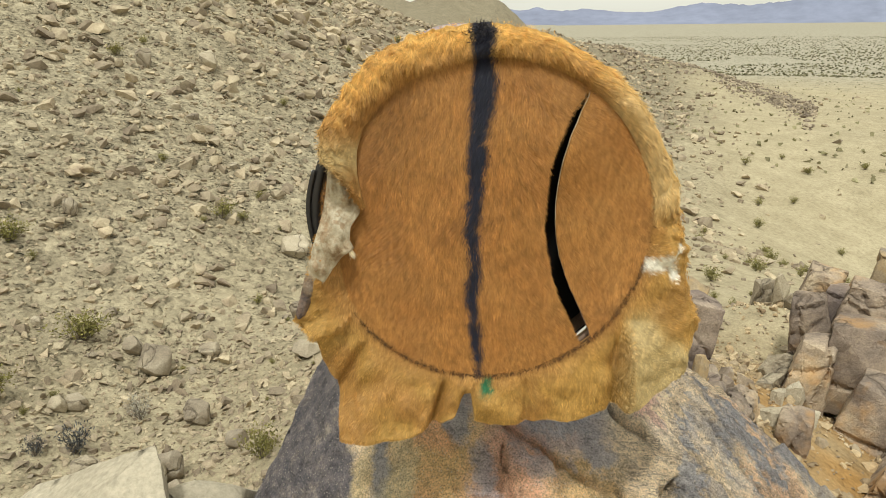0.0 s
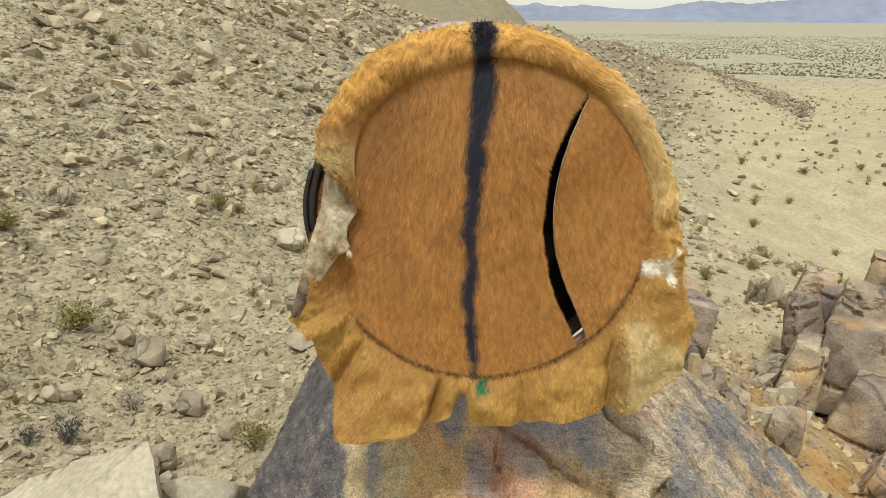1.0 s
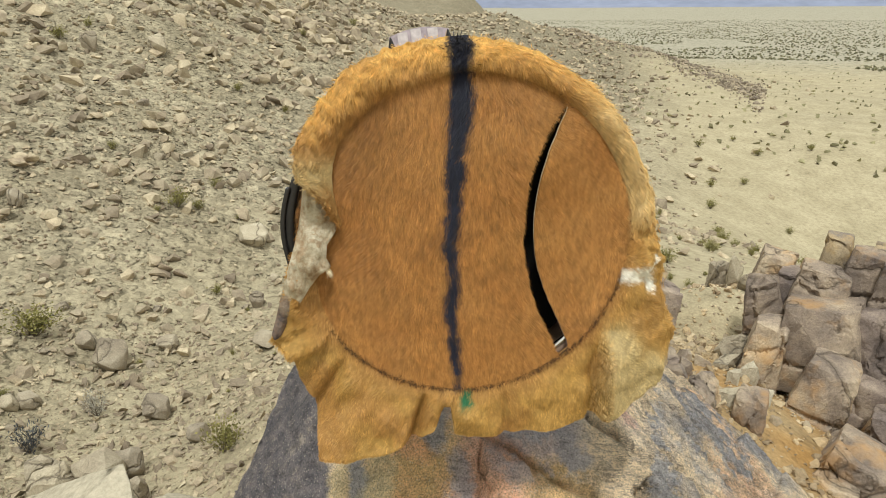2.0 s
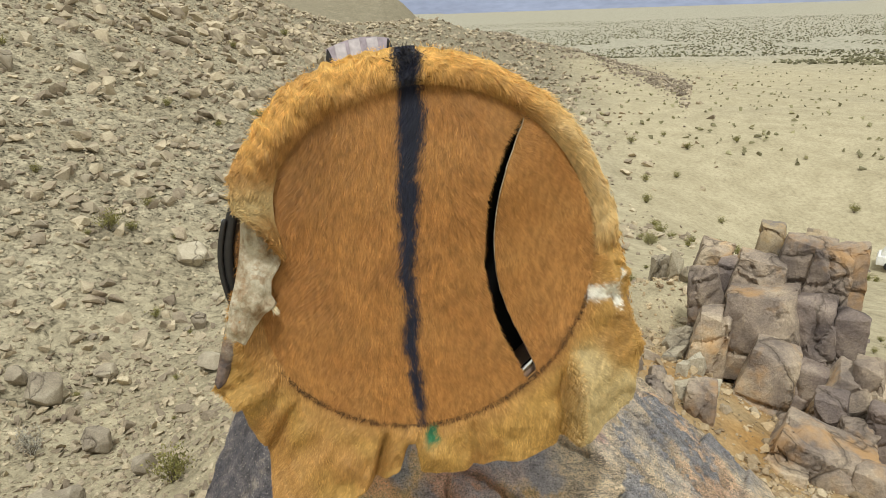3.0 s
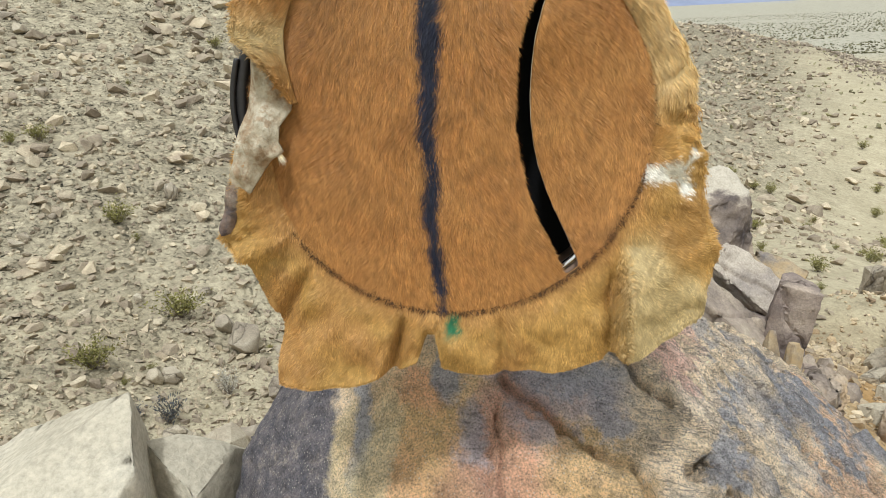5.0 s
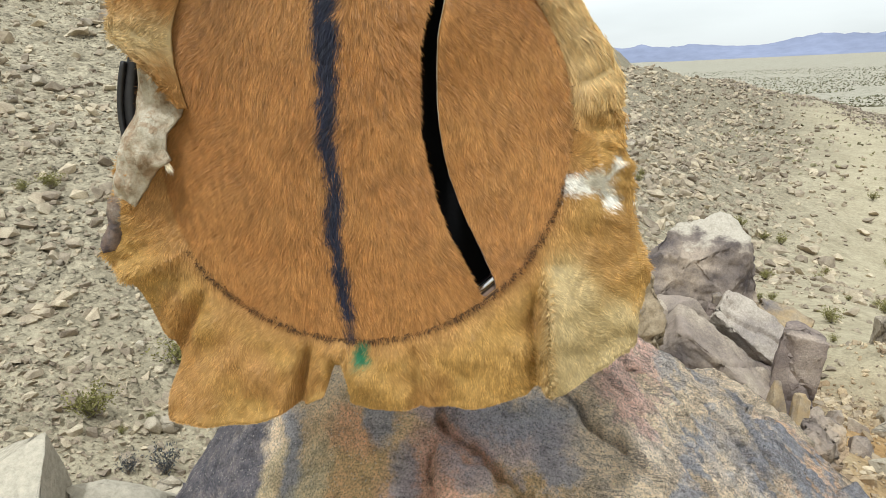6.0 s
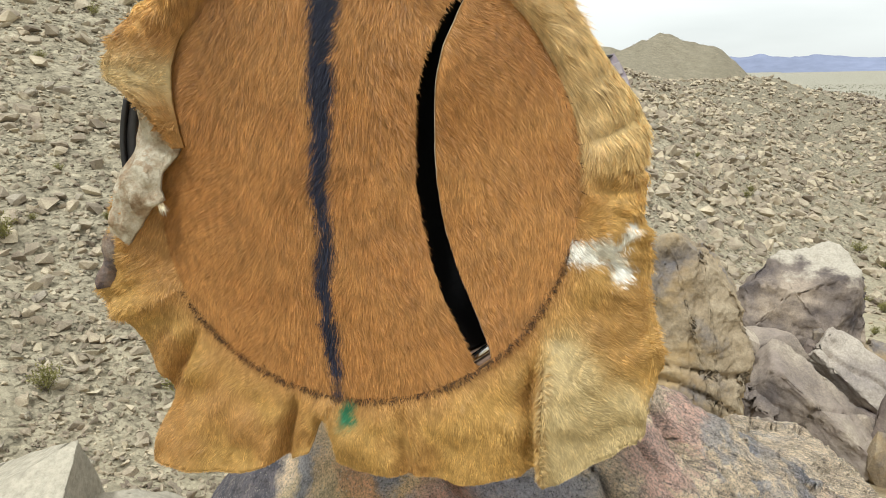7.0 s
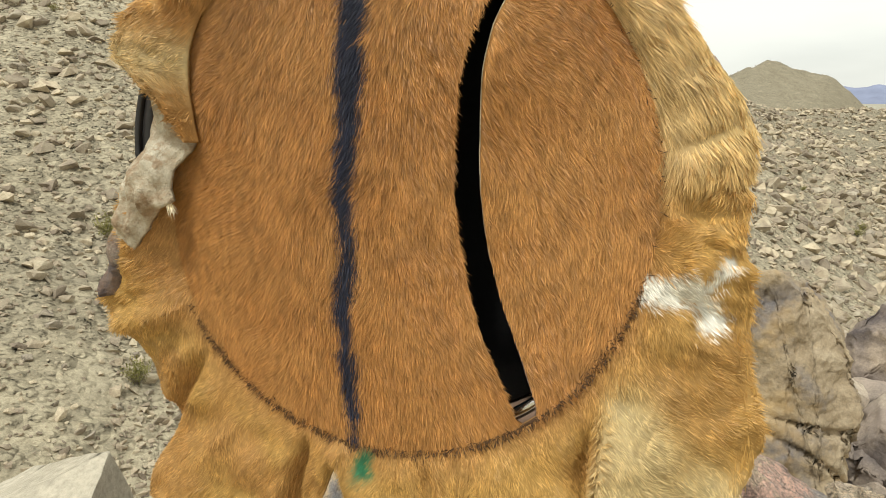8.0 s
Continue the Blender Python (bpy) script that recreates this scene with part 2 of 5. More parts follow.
    c = n.mix(n.mix(1.0, n.ramp(flecks.outputs["Distance"], (0.16, 0.6), (0.3, 0.0)), n.ramp(flecks.outputs["Color"], (0.5, 0.0), (0.58, 1.0)), "MULTIPLY"), c, (0.72, 0.66, 0.56))
    n.colour(c)
    n.relief(grain, 0.9, 0.005)
    n.relief(layers, 1.0, 0.03)
    n.relief(n.math("MULTIPLY", seams, n.ramp(x, (0.8, 0.0), (0.95, 1.0))), 1.0, 0.022)
    n.relief(warp, 0.5, 0.02)
    return n.mat


SCREE = stone("scree_stone", (0.26, 0.21, 0.16), (0.42, 0.355, 0.262), (0.52, 0.455, 0.34), 2.0, 30, "island")
DARKSCREE = stone("spur_stone", (0.22, 0.18, 0.15), (0.33, 0.28, 0.22), (0.42, 0.36, 0.28), 0.5, 4, "island")
BOULDER = stone("slope_boulder", (0.27, 0.23, 0.18), (0.4, 0.35, 0.27), (0.48, 0.43, 0.34), 2.2, 45, "object")
RUBBLE = stone("ochre_rubble", (0.34, 0.24, 0.14), (0.48, 0.38, 0.25), (0.58, 0.5, 0.38), 3.0, 40, "island")
OUTCROP = stone("outcrop_rock", (0.12, 0.1, 0.1), (0.33, 0.27, 0.22), (0.56, 0.46, 0.34), 2.2, 55, "object", (0.5, 0.3, 0.13))
PILE = stone("flat_slab_rock", (0.17, 0.145, 0.135), (0.33, 0.275, 0.225), (0.5, 0.43, 0.34), 3.2, 66, "object", (0.36, 0.3, 0.26))
DARKROCK = stone("dark_varnished_rock", (0.12, 0.102, 0.105), (0.24, 0.195, 0.175), (0.4, 0.33, 0.27), 2.2, 60, "object")
PALEROCK = stone("pale_granite", (0.39, 0.345, 0.265), (0.49, 0.44, 0.345), (0.56, 0.51, 0.415), 3.0, 70)
PALESLAB = stone("pale_grey_slab", (0.3, 0.26, 0.235), (0.44, 0.38, 0.315), (0.52, 0.46, 0.38), 3.2, 66)
TANROCK = stone("tan_rock", (0.17, 0.16, 0.17), (0.35, 0.275, 0.18), (0.47, 0.385, 0.27), 3.4, 66, "", (0.46, 0.32, 0.15))


def flesh_material():
    """The dried flesh side of the hide: cream, with brown blotches and a dark stain at its lower end."""
    n = Nodes("dried_hide_inside", 0.7, 0.3)
    x, y, z = n.axes()
    broad, veins, fine = n.noise(34, 6, 0.65), n.noise(70, 7, 0.7, turn=(40, 20, 0)), n.noise(300, 4)
    c = n.ramp(broad, (0.38, (0.27, 0.18, 0.1)), (0.48, (0.44, 0.36, 0.25)), (0.6, (0.56, 0.5, 0.38)))
    c = n.mix(n.ramp(veins, (0.52, 0.0), (0.62, 0.7)), c, (0.34, 0.22, 0.12))
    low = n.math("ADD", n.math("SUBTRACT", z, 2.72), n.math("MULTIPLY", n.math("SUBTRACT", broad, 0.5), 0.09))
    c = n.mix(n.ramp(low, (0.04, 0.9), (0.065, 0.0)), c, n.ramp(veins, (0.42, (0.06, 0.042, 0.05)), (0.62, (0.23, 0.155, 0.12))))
    n.colour(n.mix(1.0, c, n.ramp(fine, (0.3, 0.85), (0.7, 1.1)), "MULTIPLY"))
    n.relief(fine, 0.4, 0.001)
    n.relief(broad, 0.9, 0.012)
    n.relief(veins, 0.8, 0.006)
    return n.mat


def white_top_material():
    """Grey-brown rock, white above a ragged line."""
    n = Nodes("white_topped_rock", 0.92, 0.15)
    x, y, z = n.axes()
    broad, grain = n.noise(3.2, 8), n.noise(60, 5, 0.7)
    body = n.ramp(broad, (0.36, (0.11, 0.092, 0.09)), (0.52, (0.24, 0.195, 0.16)), (0.66, (0.42, 0.34, 0.26)))
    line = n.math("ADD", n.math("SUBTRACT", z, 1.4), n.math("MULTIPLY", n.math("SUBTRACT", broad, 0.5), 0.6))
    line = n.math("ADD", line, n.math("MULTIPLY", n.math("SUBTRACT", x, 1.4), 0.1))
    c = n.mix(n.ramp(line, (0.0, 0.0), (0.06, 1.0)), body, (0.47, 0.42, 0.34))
    n.colour(n.mix(1.0, c, n.ramp(grain, (0.3, 0.75), (0.7, 1.2)), "MULTIPLY"))
    n.relief(grain, 0.5, 0.01)
    n.relief(broad, 0.6, 0.05)
    return n.mat


WHITETOP = white_top_material()
PERCH = perch_material()
SOIL = ground_material()
# The blue-grey tone paints distance haze into the mountain range.
MOUNTAIN = plain("hazed_mountain", (0.21, 0.235, 0.335), 0.95, 0, 0.012, 0.12)
HAIR, HIDE = pelt_material("goat_hair", 0.5, True), pelt_material("goat_hide", 0.75, False)
SKIN = flesh_material()
BLACK = plain("black_inside", (0.004, 0.004, 0.005), 0.95, 0, 200, 0.3)
RUBBER = plain("black_rubber", (0.02, 0.018, 0.018), 0.45)
CHROME = plain("chrome", (0.75, 0.75, 0.75), 0.2, 1.0, 60, 0.08)
WOOD = plain("drum_shell_wood", (0.2, 0.13, 0.09), 0.6, 0, 40)
PANEL = plain("grey_mauve_panel", (0.3, 0.25, 0.275), 0.7, 0, 60, 0.3)
RIB = plain("pale_rib", (0.42, 0.37, 0.375), 0.7, 0, 80, 0.2)
THREAD = plain("dark_seam", (0.075, 0.038, 0.016), 0.9)
LEAF = stone("creosote_leaf", (0.14, 0.14, 0.05), (0.25, 0.235, 0.085), (0.36, 0.33, 0.13), 6, 40, "island")
DRYLEAF = stone("dry_grey_twigs", (0.34, 0.32, 0.27), (0.48, 0.46, 0.4), (0.6, 0.58, 0.52), 6, 40, "island")
PLAINLEAF = stone("far_shrub", (0.13, 0.125, 0.08), (0.18, 0.17, 0.105), (0.25, 0.235, 0.15), 0.3, 2, "island")
WASHLEAF = stone("wash_shrub", (0.24, 0.225, 0.13), (0.31, 0.29, 0.175), (0.38, 0.355, 0.22), 0.3, 2, "island")
DARKLEAF = stone("dark_grey_twigs", (0.06, 0.065, 0.075), (0.1, 0.11, 0.125), (0.18, 0.19, 0.2), 6, 40, "island")
STEM = plain("bush_stem", (0.16, 0.13, 0.1), 0.9)


# ---- lie of the land ----
HOME = (0.75, 0.85)
RINGS = ([0, 3, 6, 10, 17, 30, 70, 180, 470, 900, 6000], [1.35, 1.15, 0.3, -1.2, -3.1, -5.0, -9.2, -16.0, -29.0, -31.0, -32.0])


def lattice(ix, iy, salt):
    h = np.sin(ix * 127.1 + iy * 311.7 + salt * 74.7) * 43758.5453
    return h - np.floor(h)


def bumps(x, y, salt=0):
    """Smooth noise between -1 and 1."""
    ix, iy = np.floor(x), np.floor(y)
    fx, fy = x - ix, y - iy
    fx, fy = fx * fx * (3 - 2 * fx), fy * fy * (3 - 2 * fy)
    a = lattice(ix, iy, salt) * (1 - fx) + lattice(ix + 1, iy, salt) * fx
    b = lattice(ix, iy + 1, salt) * (1 - fx) + lattice(ix + 1, iy + 1, salt) * fx
    return 2 * (a * (1 - fy) + b * fy) - 1


def hill_toe(y):
    return np.interp(y, [-60, 11, 20, 32, 60, 120, 400], [-9, -7, -2, 4, 9, 11, 2])


def hill_share(x, y):
    """How far a place lies up the scree slope, in metres from its toe."""
    return np.maximum(hill_toe(y) - x, 0)


def apron(x, y):
    """Where the far knoll and its foot take over from the plain."""
    return np.exp(-((y - 350) / 45) ** 2) * np.clip((x + 150) / 20, 0, 1) * np.clip((40 - x) / 40, 0, 1)


def spur(x, y):
    """A stony spur that runs down from the ridge into the plain."""
    return np.interp(x, [-40, -25, -12, 0, 17, 35, 48, 75], [0, 0.12, 0.58, 1.0, 0.93, 0.6, 0.32, 0]) * np.exp(-((y - 200) / 55) ** 2)


BEARING = ([-180, -78.4, 79.8, 180], [-180, -75, 75, 180])
PACE = 0.935


def laid_out(x, y):
    """From places of the world to the plan in which the lie of the land is drawn."""
    a, r = np.degrees(np.arctan2(x - HOME[0], y - HOME[1])), np.hypot(x - HOME[0], y - HOME[1]) / PACE
    a = np.radians(np.interp(a, *BEARING))
    return HOME[0] + r * np.sin(a), HOME[1] + r * np.cos(a)


def land(x, y):
    """The ground's height."""
    x, y = laid_out(np.asarray(x, float), np.asarray(y, float))
    r = np.hypot(x - HOME[0], y - HOME[1])
    z = np.interp(r, *RINGS)
    z = z - 1.7 * np.exp(-((x + 4.6) / 3.4) ** 2 - ((y - 8) / 7) ** 2) - 1.3 * np.exp(-((x + 2.4) / 2.0) ** 2 - ((y - 5.5) / 2.6) ** 2)
    z = z - 0.6 * np.exp(-((x - 4.2) / 1.2) ** 2 - ((y - 6.1) / 1.5) ** 2)
    z = z + 0.75 * np.exp(-((x - 3.6) / 1.6) ** 2 - ((y - 9.3) / 1.1) ** 2)
    z = z - 0.48 * np.exp(-((x - 2.9) / 0.8) ** 2 - ((y - 4.4) / 1.0) ** 2)
    z = z - 8.5 * np.exp(-((x - 33) / 24) ** 2 - ((y - 50) / 24) ** 2)
    up = hill_share(x, y)
    rise = 0.47 * (np.sqrt(up * up + 4) - 2)
    top = np.interp(y, [0, 60, 200, 420, 700], [75, 60, 34, 24, 4])
    z = z + top * np.tanh(rise / top)
    # the far knoll at the end of the ridge, and the low spurs that run out into the plain
    crest = np.interp(x, [-140, -95, -85, -66, -50, -40, -27, -22, -13, -4, 8, 24, 40], [22, 17, 15.5, 12, 17.6, 14.5, 12.8, 9, 0.6, -9, -15, -20, -25])
    share = apron(x, y)
    z = z * (1 - share) + crest * share
    z = z + 14 * spur(x, y) + share * (1.3 * bumps(x / 8, y / 8, 16) + 0.8 * np.abs(bumps(x / 3.5, y / 5, 18)))
    rough = np.clip(r / 25, 0.12, 1) * np.clip(1.3 - r / 900, 0.1, 1)
    z = z + rough * (0.5 * bumps(x / 9, y / 9, 1) + 0.22 * bumps(x / 3.1, y / 3.1, 2)) + 0.05 * bumps(x / 0.8, y / 0.8, 3)
    z = z + np.clip(up / 20, 0, 1) * 1.2 * bumps(x / 22, y / 22, 4)
    return z




# ---- mesh helpers ----
def raw_mesh(name, verts, tris, smooth=False, colours=None, layer="coat"):
    """A triangle mesh from numpy arrays, with an optional colour for each vertex."""
    verts, tris = np.asarray(verts, np.float32), np.asarray(tris, np.int32)
    me = bpy.data.meshes.new(name)
    me.vertices.add(len(verts)), me.loops.add(tris.size), me.polygons.add(len(tris))
    me.vertices.foreach_set("co", verts.ravel())
    me.loops.foreach_set("vertex_index", tris.ravel())
    me.polygons.foreach_set("loop_start", np.arange(0, tris.size, 3, dtype=np.int32))
    me.polygons.foreach_set("use_smooth", np.full(len(tris), smooth))
    if colours is not None:
        att = me.attributes.new(layer, "FLOAT_COLOR", "POINT")
        att.data.foreach_set("color", np.c_[colours, np.ones(len(verts))].astype(np.float32).ravel())
    me.update(calc_edges=True)
    me.validate()
    return me


def part_mesh(name, me, material, parent=None, label=""):
    me.materials.append(material)
    ob = new(name, me)
    if parent:
        ob.parent = parent
    return tagged(ob, label)


def part(name, bm, material, parent=None, label="", smooth=True):
    me = bpy.data.meshes.new(name)
    bm.to_mesh(me)
    bm.free()
    for p in me.polygons:
        p.use_smooth = smooth
    return part_mesh(name, me, material, parent, label)


def grid_tris(rows, cols):
    i = np.arange((rows - 1) * (cols - 1))
    a = i // (cols - 1) * cols + i % (cols - 1)
    return np.concatenate([np.c_[a, a + 1, a + cols + 1], np.c_[a, a + cols + 1, a + cols]])


def thicken(verts, rows, cols, shift):
    """Closes a grid of points into a sheet with thickness; shift: the way from front to back."""
    n, front = rows * cols, grid_tris(rows, cols)
    rim = np.concatenate([np.arange(cols), np.arange(1, rows) * cols + cols - 1, (rows - 1) * cols + np.arange(cols - 2, -1, -1), np.arange(rows - 2, -1, -1) * cols])
    a, b = rim[:-1], rim[1:]
    sides = np.concatenate([np.c_[b, a, a + n], np.c_[b, a + n, b + n]])
    return np.concatenate([verts, verts + shift]), np.concatenate([front, front[:, ::-1] + n, sides])


def split_long(bm, length, limit=60000, fine=None):
    """Splits edges until none is longer than length, or eight times that where fine(middle) fails."""
    for _ in range(11):
        bmesh.ops.triangulate(bm, faces=bm.faces[:])
        edges = [e for e in bm.edges if e.calc_length() > (length if fine is None or fine((e.verts[0].co + e.verts[1].co) / 2) else length * 8)]
        if not edges or len(bm.verts) > limit:
            break
        bmesh.ops.subdivide_edges(bm, edges=edges, cuts=1)
    bmesh.ops.triangulate(bm, faces=bm.faces[:])


def hull_bmesh(points, worn):
    bm = bmesh.new()
    for p in points:
        bm.verts.new(p)
    found = bmesh.ops.convex_hull(bm, input=bm.verts[:])
    bmesh.ops.delete(bm, geom=[g for g in found["geom_interior"] if isinstance(g, bmesh.types.BMVert)], context="VERTS")
    bmesh.ops.dissolve_limit(bm, angle_limit=radians(8), verts=bm.verts[:], edges=bm.edges[:])
    if worn:
        bmesh.ops.bevel(bm, geom=bm.edges[:], offset=worn, offset_type="OFFSET", segments=2, profile=0.6, affect="EDGES", clamp_overlap=True)
    return bm


def roughen(bm, amount, size, seed):
    """Broken, pitted faces: noise at three sizes along the normals."""
    bm.normal_update()
    shift = Vector((seed * 7.3, seed * 3.1, seed * 5.7))
    moves = []
    for v in bm.verts:
        p = v.co / size + shift
        k = noise.noise(p) + 0.5 * noise.noise(p * 2.3) - 0.5 * abs(noise.noise(p * 4.9)) + 0.25 * noise.noise(p * 11)
        moves.append(v.normal * (k * amount))
    for v, m in zip(bm.verts, moves):
        v.co += m


def random_hull(rng, count, boxy=0.62):
    """Points of a broken block within a unit cube."""
    p = rng.normal(size=(count, 3))
    p /= np.abs(p).max(1)[:, None] ** boxy * np.linalg.norm(p, axis=1)[:, None] ** (1 - boxy)
    return p * 0.5 * rng.uniform(0.82, 1.0, (count, 1))


def broken_box(rng):
    """Points of a jointed block: a box with uneven corners, some knocked off."""
    p = np.array([(a, b, c) for a in (-0.5, 0.5) for b in (-0.5, 0.5) for c in (-0.5, 0.5)]) * rng.uniform(0.72, 1.04, (8, 3))
    cut = p[rng.integers(8)]
    return np.concatenate([p[np.any(p != cut, axis=1)], [cut * (0.55, 1, 1), cut * (1, 0.55, 1), cut * (1, 1, 0.5)], rng.uniform(-0.5, 0.5, (3, 3))])


def fracture(bm, rng, count, spread=0.22):
    """Open joints: thin grooves where planes cut the block."""
    planes = []
    for _ in range(count):
        nrm = Vector(rng.normal(size=3)).normalized()
        planes.append((nrm, rng.uniform(-spread, spread), rng.uniform(0.02, 0.05)))
    bm.normal_update()
    for v in bm.verts:
        wob = 0.05 * noise.noise(v.co * 4)
        for nrm, at, deep in planes:
            off = abs(v.co.dot(nrm) - at + wob)
            if off < 0.022:
                v.co -= v.normal * deep * (1 - off / 0.022)


def boulder_mesh(seed, count=16, worn=0.035, length=0.09, rough=0.03, boxy=0.62, joints=0):
    rng = np.random.default_rng(seed)
    bm = hull_bmesh(random_hull(rng, count, boxy) if boxy else broken_box(rng), worn)
    split_long(bm, length)
    roughen(bm, rough, 0.3, seed)
    fracture(bm, rng, joints)
    me = bpy.data.meshes.new("boulder")
    bm.to_mesh(me)
    bm.free()
    for p in me.polygons:
        p.use_smooth = True
    me.set_sharp_from_angle(angle=radians(34))
    return me


# ---- ground ----
def build_ground():
    rings = np.concatenate([[0.0], np.geomspace(0.6, 4900, 320)])
    turns = np.concatenate([np.linspace(-70, 42, 340, endpoint=False), np.linspace(45, 285, 110, endpoint=False)])
    n = len(turns)
    r, a = np.meshgrid(rings[1:], np.radians(turns), indexing="ij")
    x, y = HOME[0] + r * np.sin(a), HOME[1] + r * np.cos(a)
    z = land(x, y)
    verts = np.concatenate([[[HOME[0], HOME[1], land(*HOME)]], np.stack([x, y, z], -1).reshape(-1, 3)])
    i = np.arange(len(rings) - 2)[:, None] * n + 1
    j = np.arange(n)[None, :]
    p, q = i + j, i + (j + 1) % n
    tris = np.concatenate([np.stack([p, q, q + n], -1).reshape(-1, 3), np.stack([p, q + n, p + n], -1).reshape(-1, 3), np.stack([np.zeros(n, int), 1 + (np.arange(n) + 1) % n, 1 + np.arange(n)], -1)])
    tris = tris[:, ::-1]
    x, y = laid_out(verts[:, 0], verts[:, 1])
    r = np.hypot(x - HOME[0], y - HOME[1])
    sand, scree, ochre, hazed_plain_soil = (np.array(c) for c in ((0.44, 0.385, 0.265), (0.41, 0.36, 0.26), (0.47, 0.29, 0.12), (0.385, 0.36, 0.29)))
    k = np.clip(np.maximum((hill_toe(y) + 9 + 0.12 * np.clip(y - 40, 0, 150) - x) / 14, 0) * np.clip((470 - y) / 80, 0, 1) + 1.6 * apron(x, y) + 0.7 * spur(x, y) + 0.25 * bumps(x / 14, y / 14, 15), 0, 1)[:, None] * ((y > 2) & (y < 470))[:, None]
    # Beyond the laid stones, scree is darkened to paint in their missing shadows.
    colour = sand * (1 - k) + scree * k * (1 - 0.2 * np.clip((r - 40) / 90, 0, 1)[:, None])
    # Far plain greyed: distance haze painted into the soil colour.
    far = np.clip((r - 250) / 250, 0, 1)[:, None] * (1 - k)
    colour = colour * (1 - far) + hazed_plain_soil * far
    warm = (np.exp(-((x - 2.8) / 1.15) ** 2 - ((y - 5.7) / 1.7) ** 2) * (0.75 + 0.5 * bumps(x / 0.4, y / 0.4, 9)))[:, None]
    colour = colour * (1 - warm) + ochre * warm
    ground = part_mesh("ground", raw_mesh("ground", verts, tris, True, np.clip(colour, 0, 1), "soil"), SOIL)
    att = ground.data.attributes.new("stony", "FLOAT", "POINT")
    att.data.foreach_set("value", np.clip(k[:, 0] * 0.9 + 0.1, 0, 1).astype(np.float32))
    tagged(ground, "pale sandy desert ground rising into a stony slope", "ground", kind="structure")


def build_mountains():
    """The range beyond the plain, its blue distance haze painted on."""
    az = np.radians(np.linspace(-70, 75, 500))
    deep = np.linspace(0, 1, 14)
    A, D = np.meshgrid(az, deep, indexing="ij")
    dist = 4150 + 480 * D
    x, y = HOME[0] + dist * np.sin(A), HOME[1] + dist * np.cos(A)
    crest = np.interp(np.degrees(A), [-70, -20.5, -4.6, -0.6, 1.0, 2.7, 6.2, 8.1, 12.1, 14.8, 18.7, 24, 32.4, 48, 78], [60, 80, 62, 78, 64, 73, 42, 48, 96, 74, 112, 128, 100, 80, 60])
    ridge = crest * (1 + 0.10 * bumps(np.degrees(A) * 1.3, A * 0, 5) + 0.05 * bumps(np.degrees(A) * 4.1, A * 0, 6)) + 32
    fall = np.clip(D / 0.8, 0, 1)
    z = -34 + ridge * fall ** 1.3 * (1 + 0.16 * bumps(np.degrees(A) * 2.2, D * 4, 7) * (1 - fall)) - np.clip(D - 0.8, 0, 1) * 120
    verts = np.stack([x, y, z], -1).reshape(-1, 3)
    tris = grid_tris(500, 14)
    me = raw_mesh("mountain_range", verts, tris[:, ::-1], True)
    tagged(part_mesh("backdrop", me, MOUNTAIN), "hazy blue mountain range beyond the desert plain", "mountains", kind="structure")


build_ground()
build_mountains()


# ---- the boulder that carries the drum, and its neighbours ----
def block(name, points, worn, length, rough, size, seed, material, label, after=None, fine=None):
    """A boulder from the corners of its rough block."""
    base = Vector((sum(p[0] for p in points) / len(points), sum(p[1] for p in points) / len(points), min(p[2] for p in points)))
    bm = hull_bmesh([Vector(p) - base for p in points], worn)
    split_long(bm, length, 60000, (lambda p: fine(p + base)) if fine else None)
    roughen(bm, rough, size, seed)
    if after:
        after(bm, base)
    ob = part(name, bm, material, None, label)
    ob.location = base
    return tagged(ob, label, "boulder")


def near_line(q, line, wide):
    """1 on a broken line, falling to 0 at its width."""
    best = wide
    for a, b in zip(line, line[1:]):
        a, b = Vector(a), Vector(b)
        s = min(max((q - a).dot(b - a) / (b - a).length_squared, 0), 1)
        best = min(best, (q - a.lerp(b, s)).length)
    return 1 - best / wide


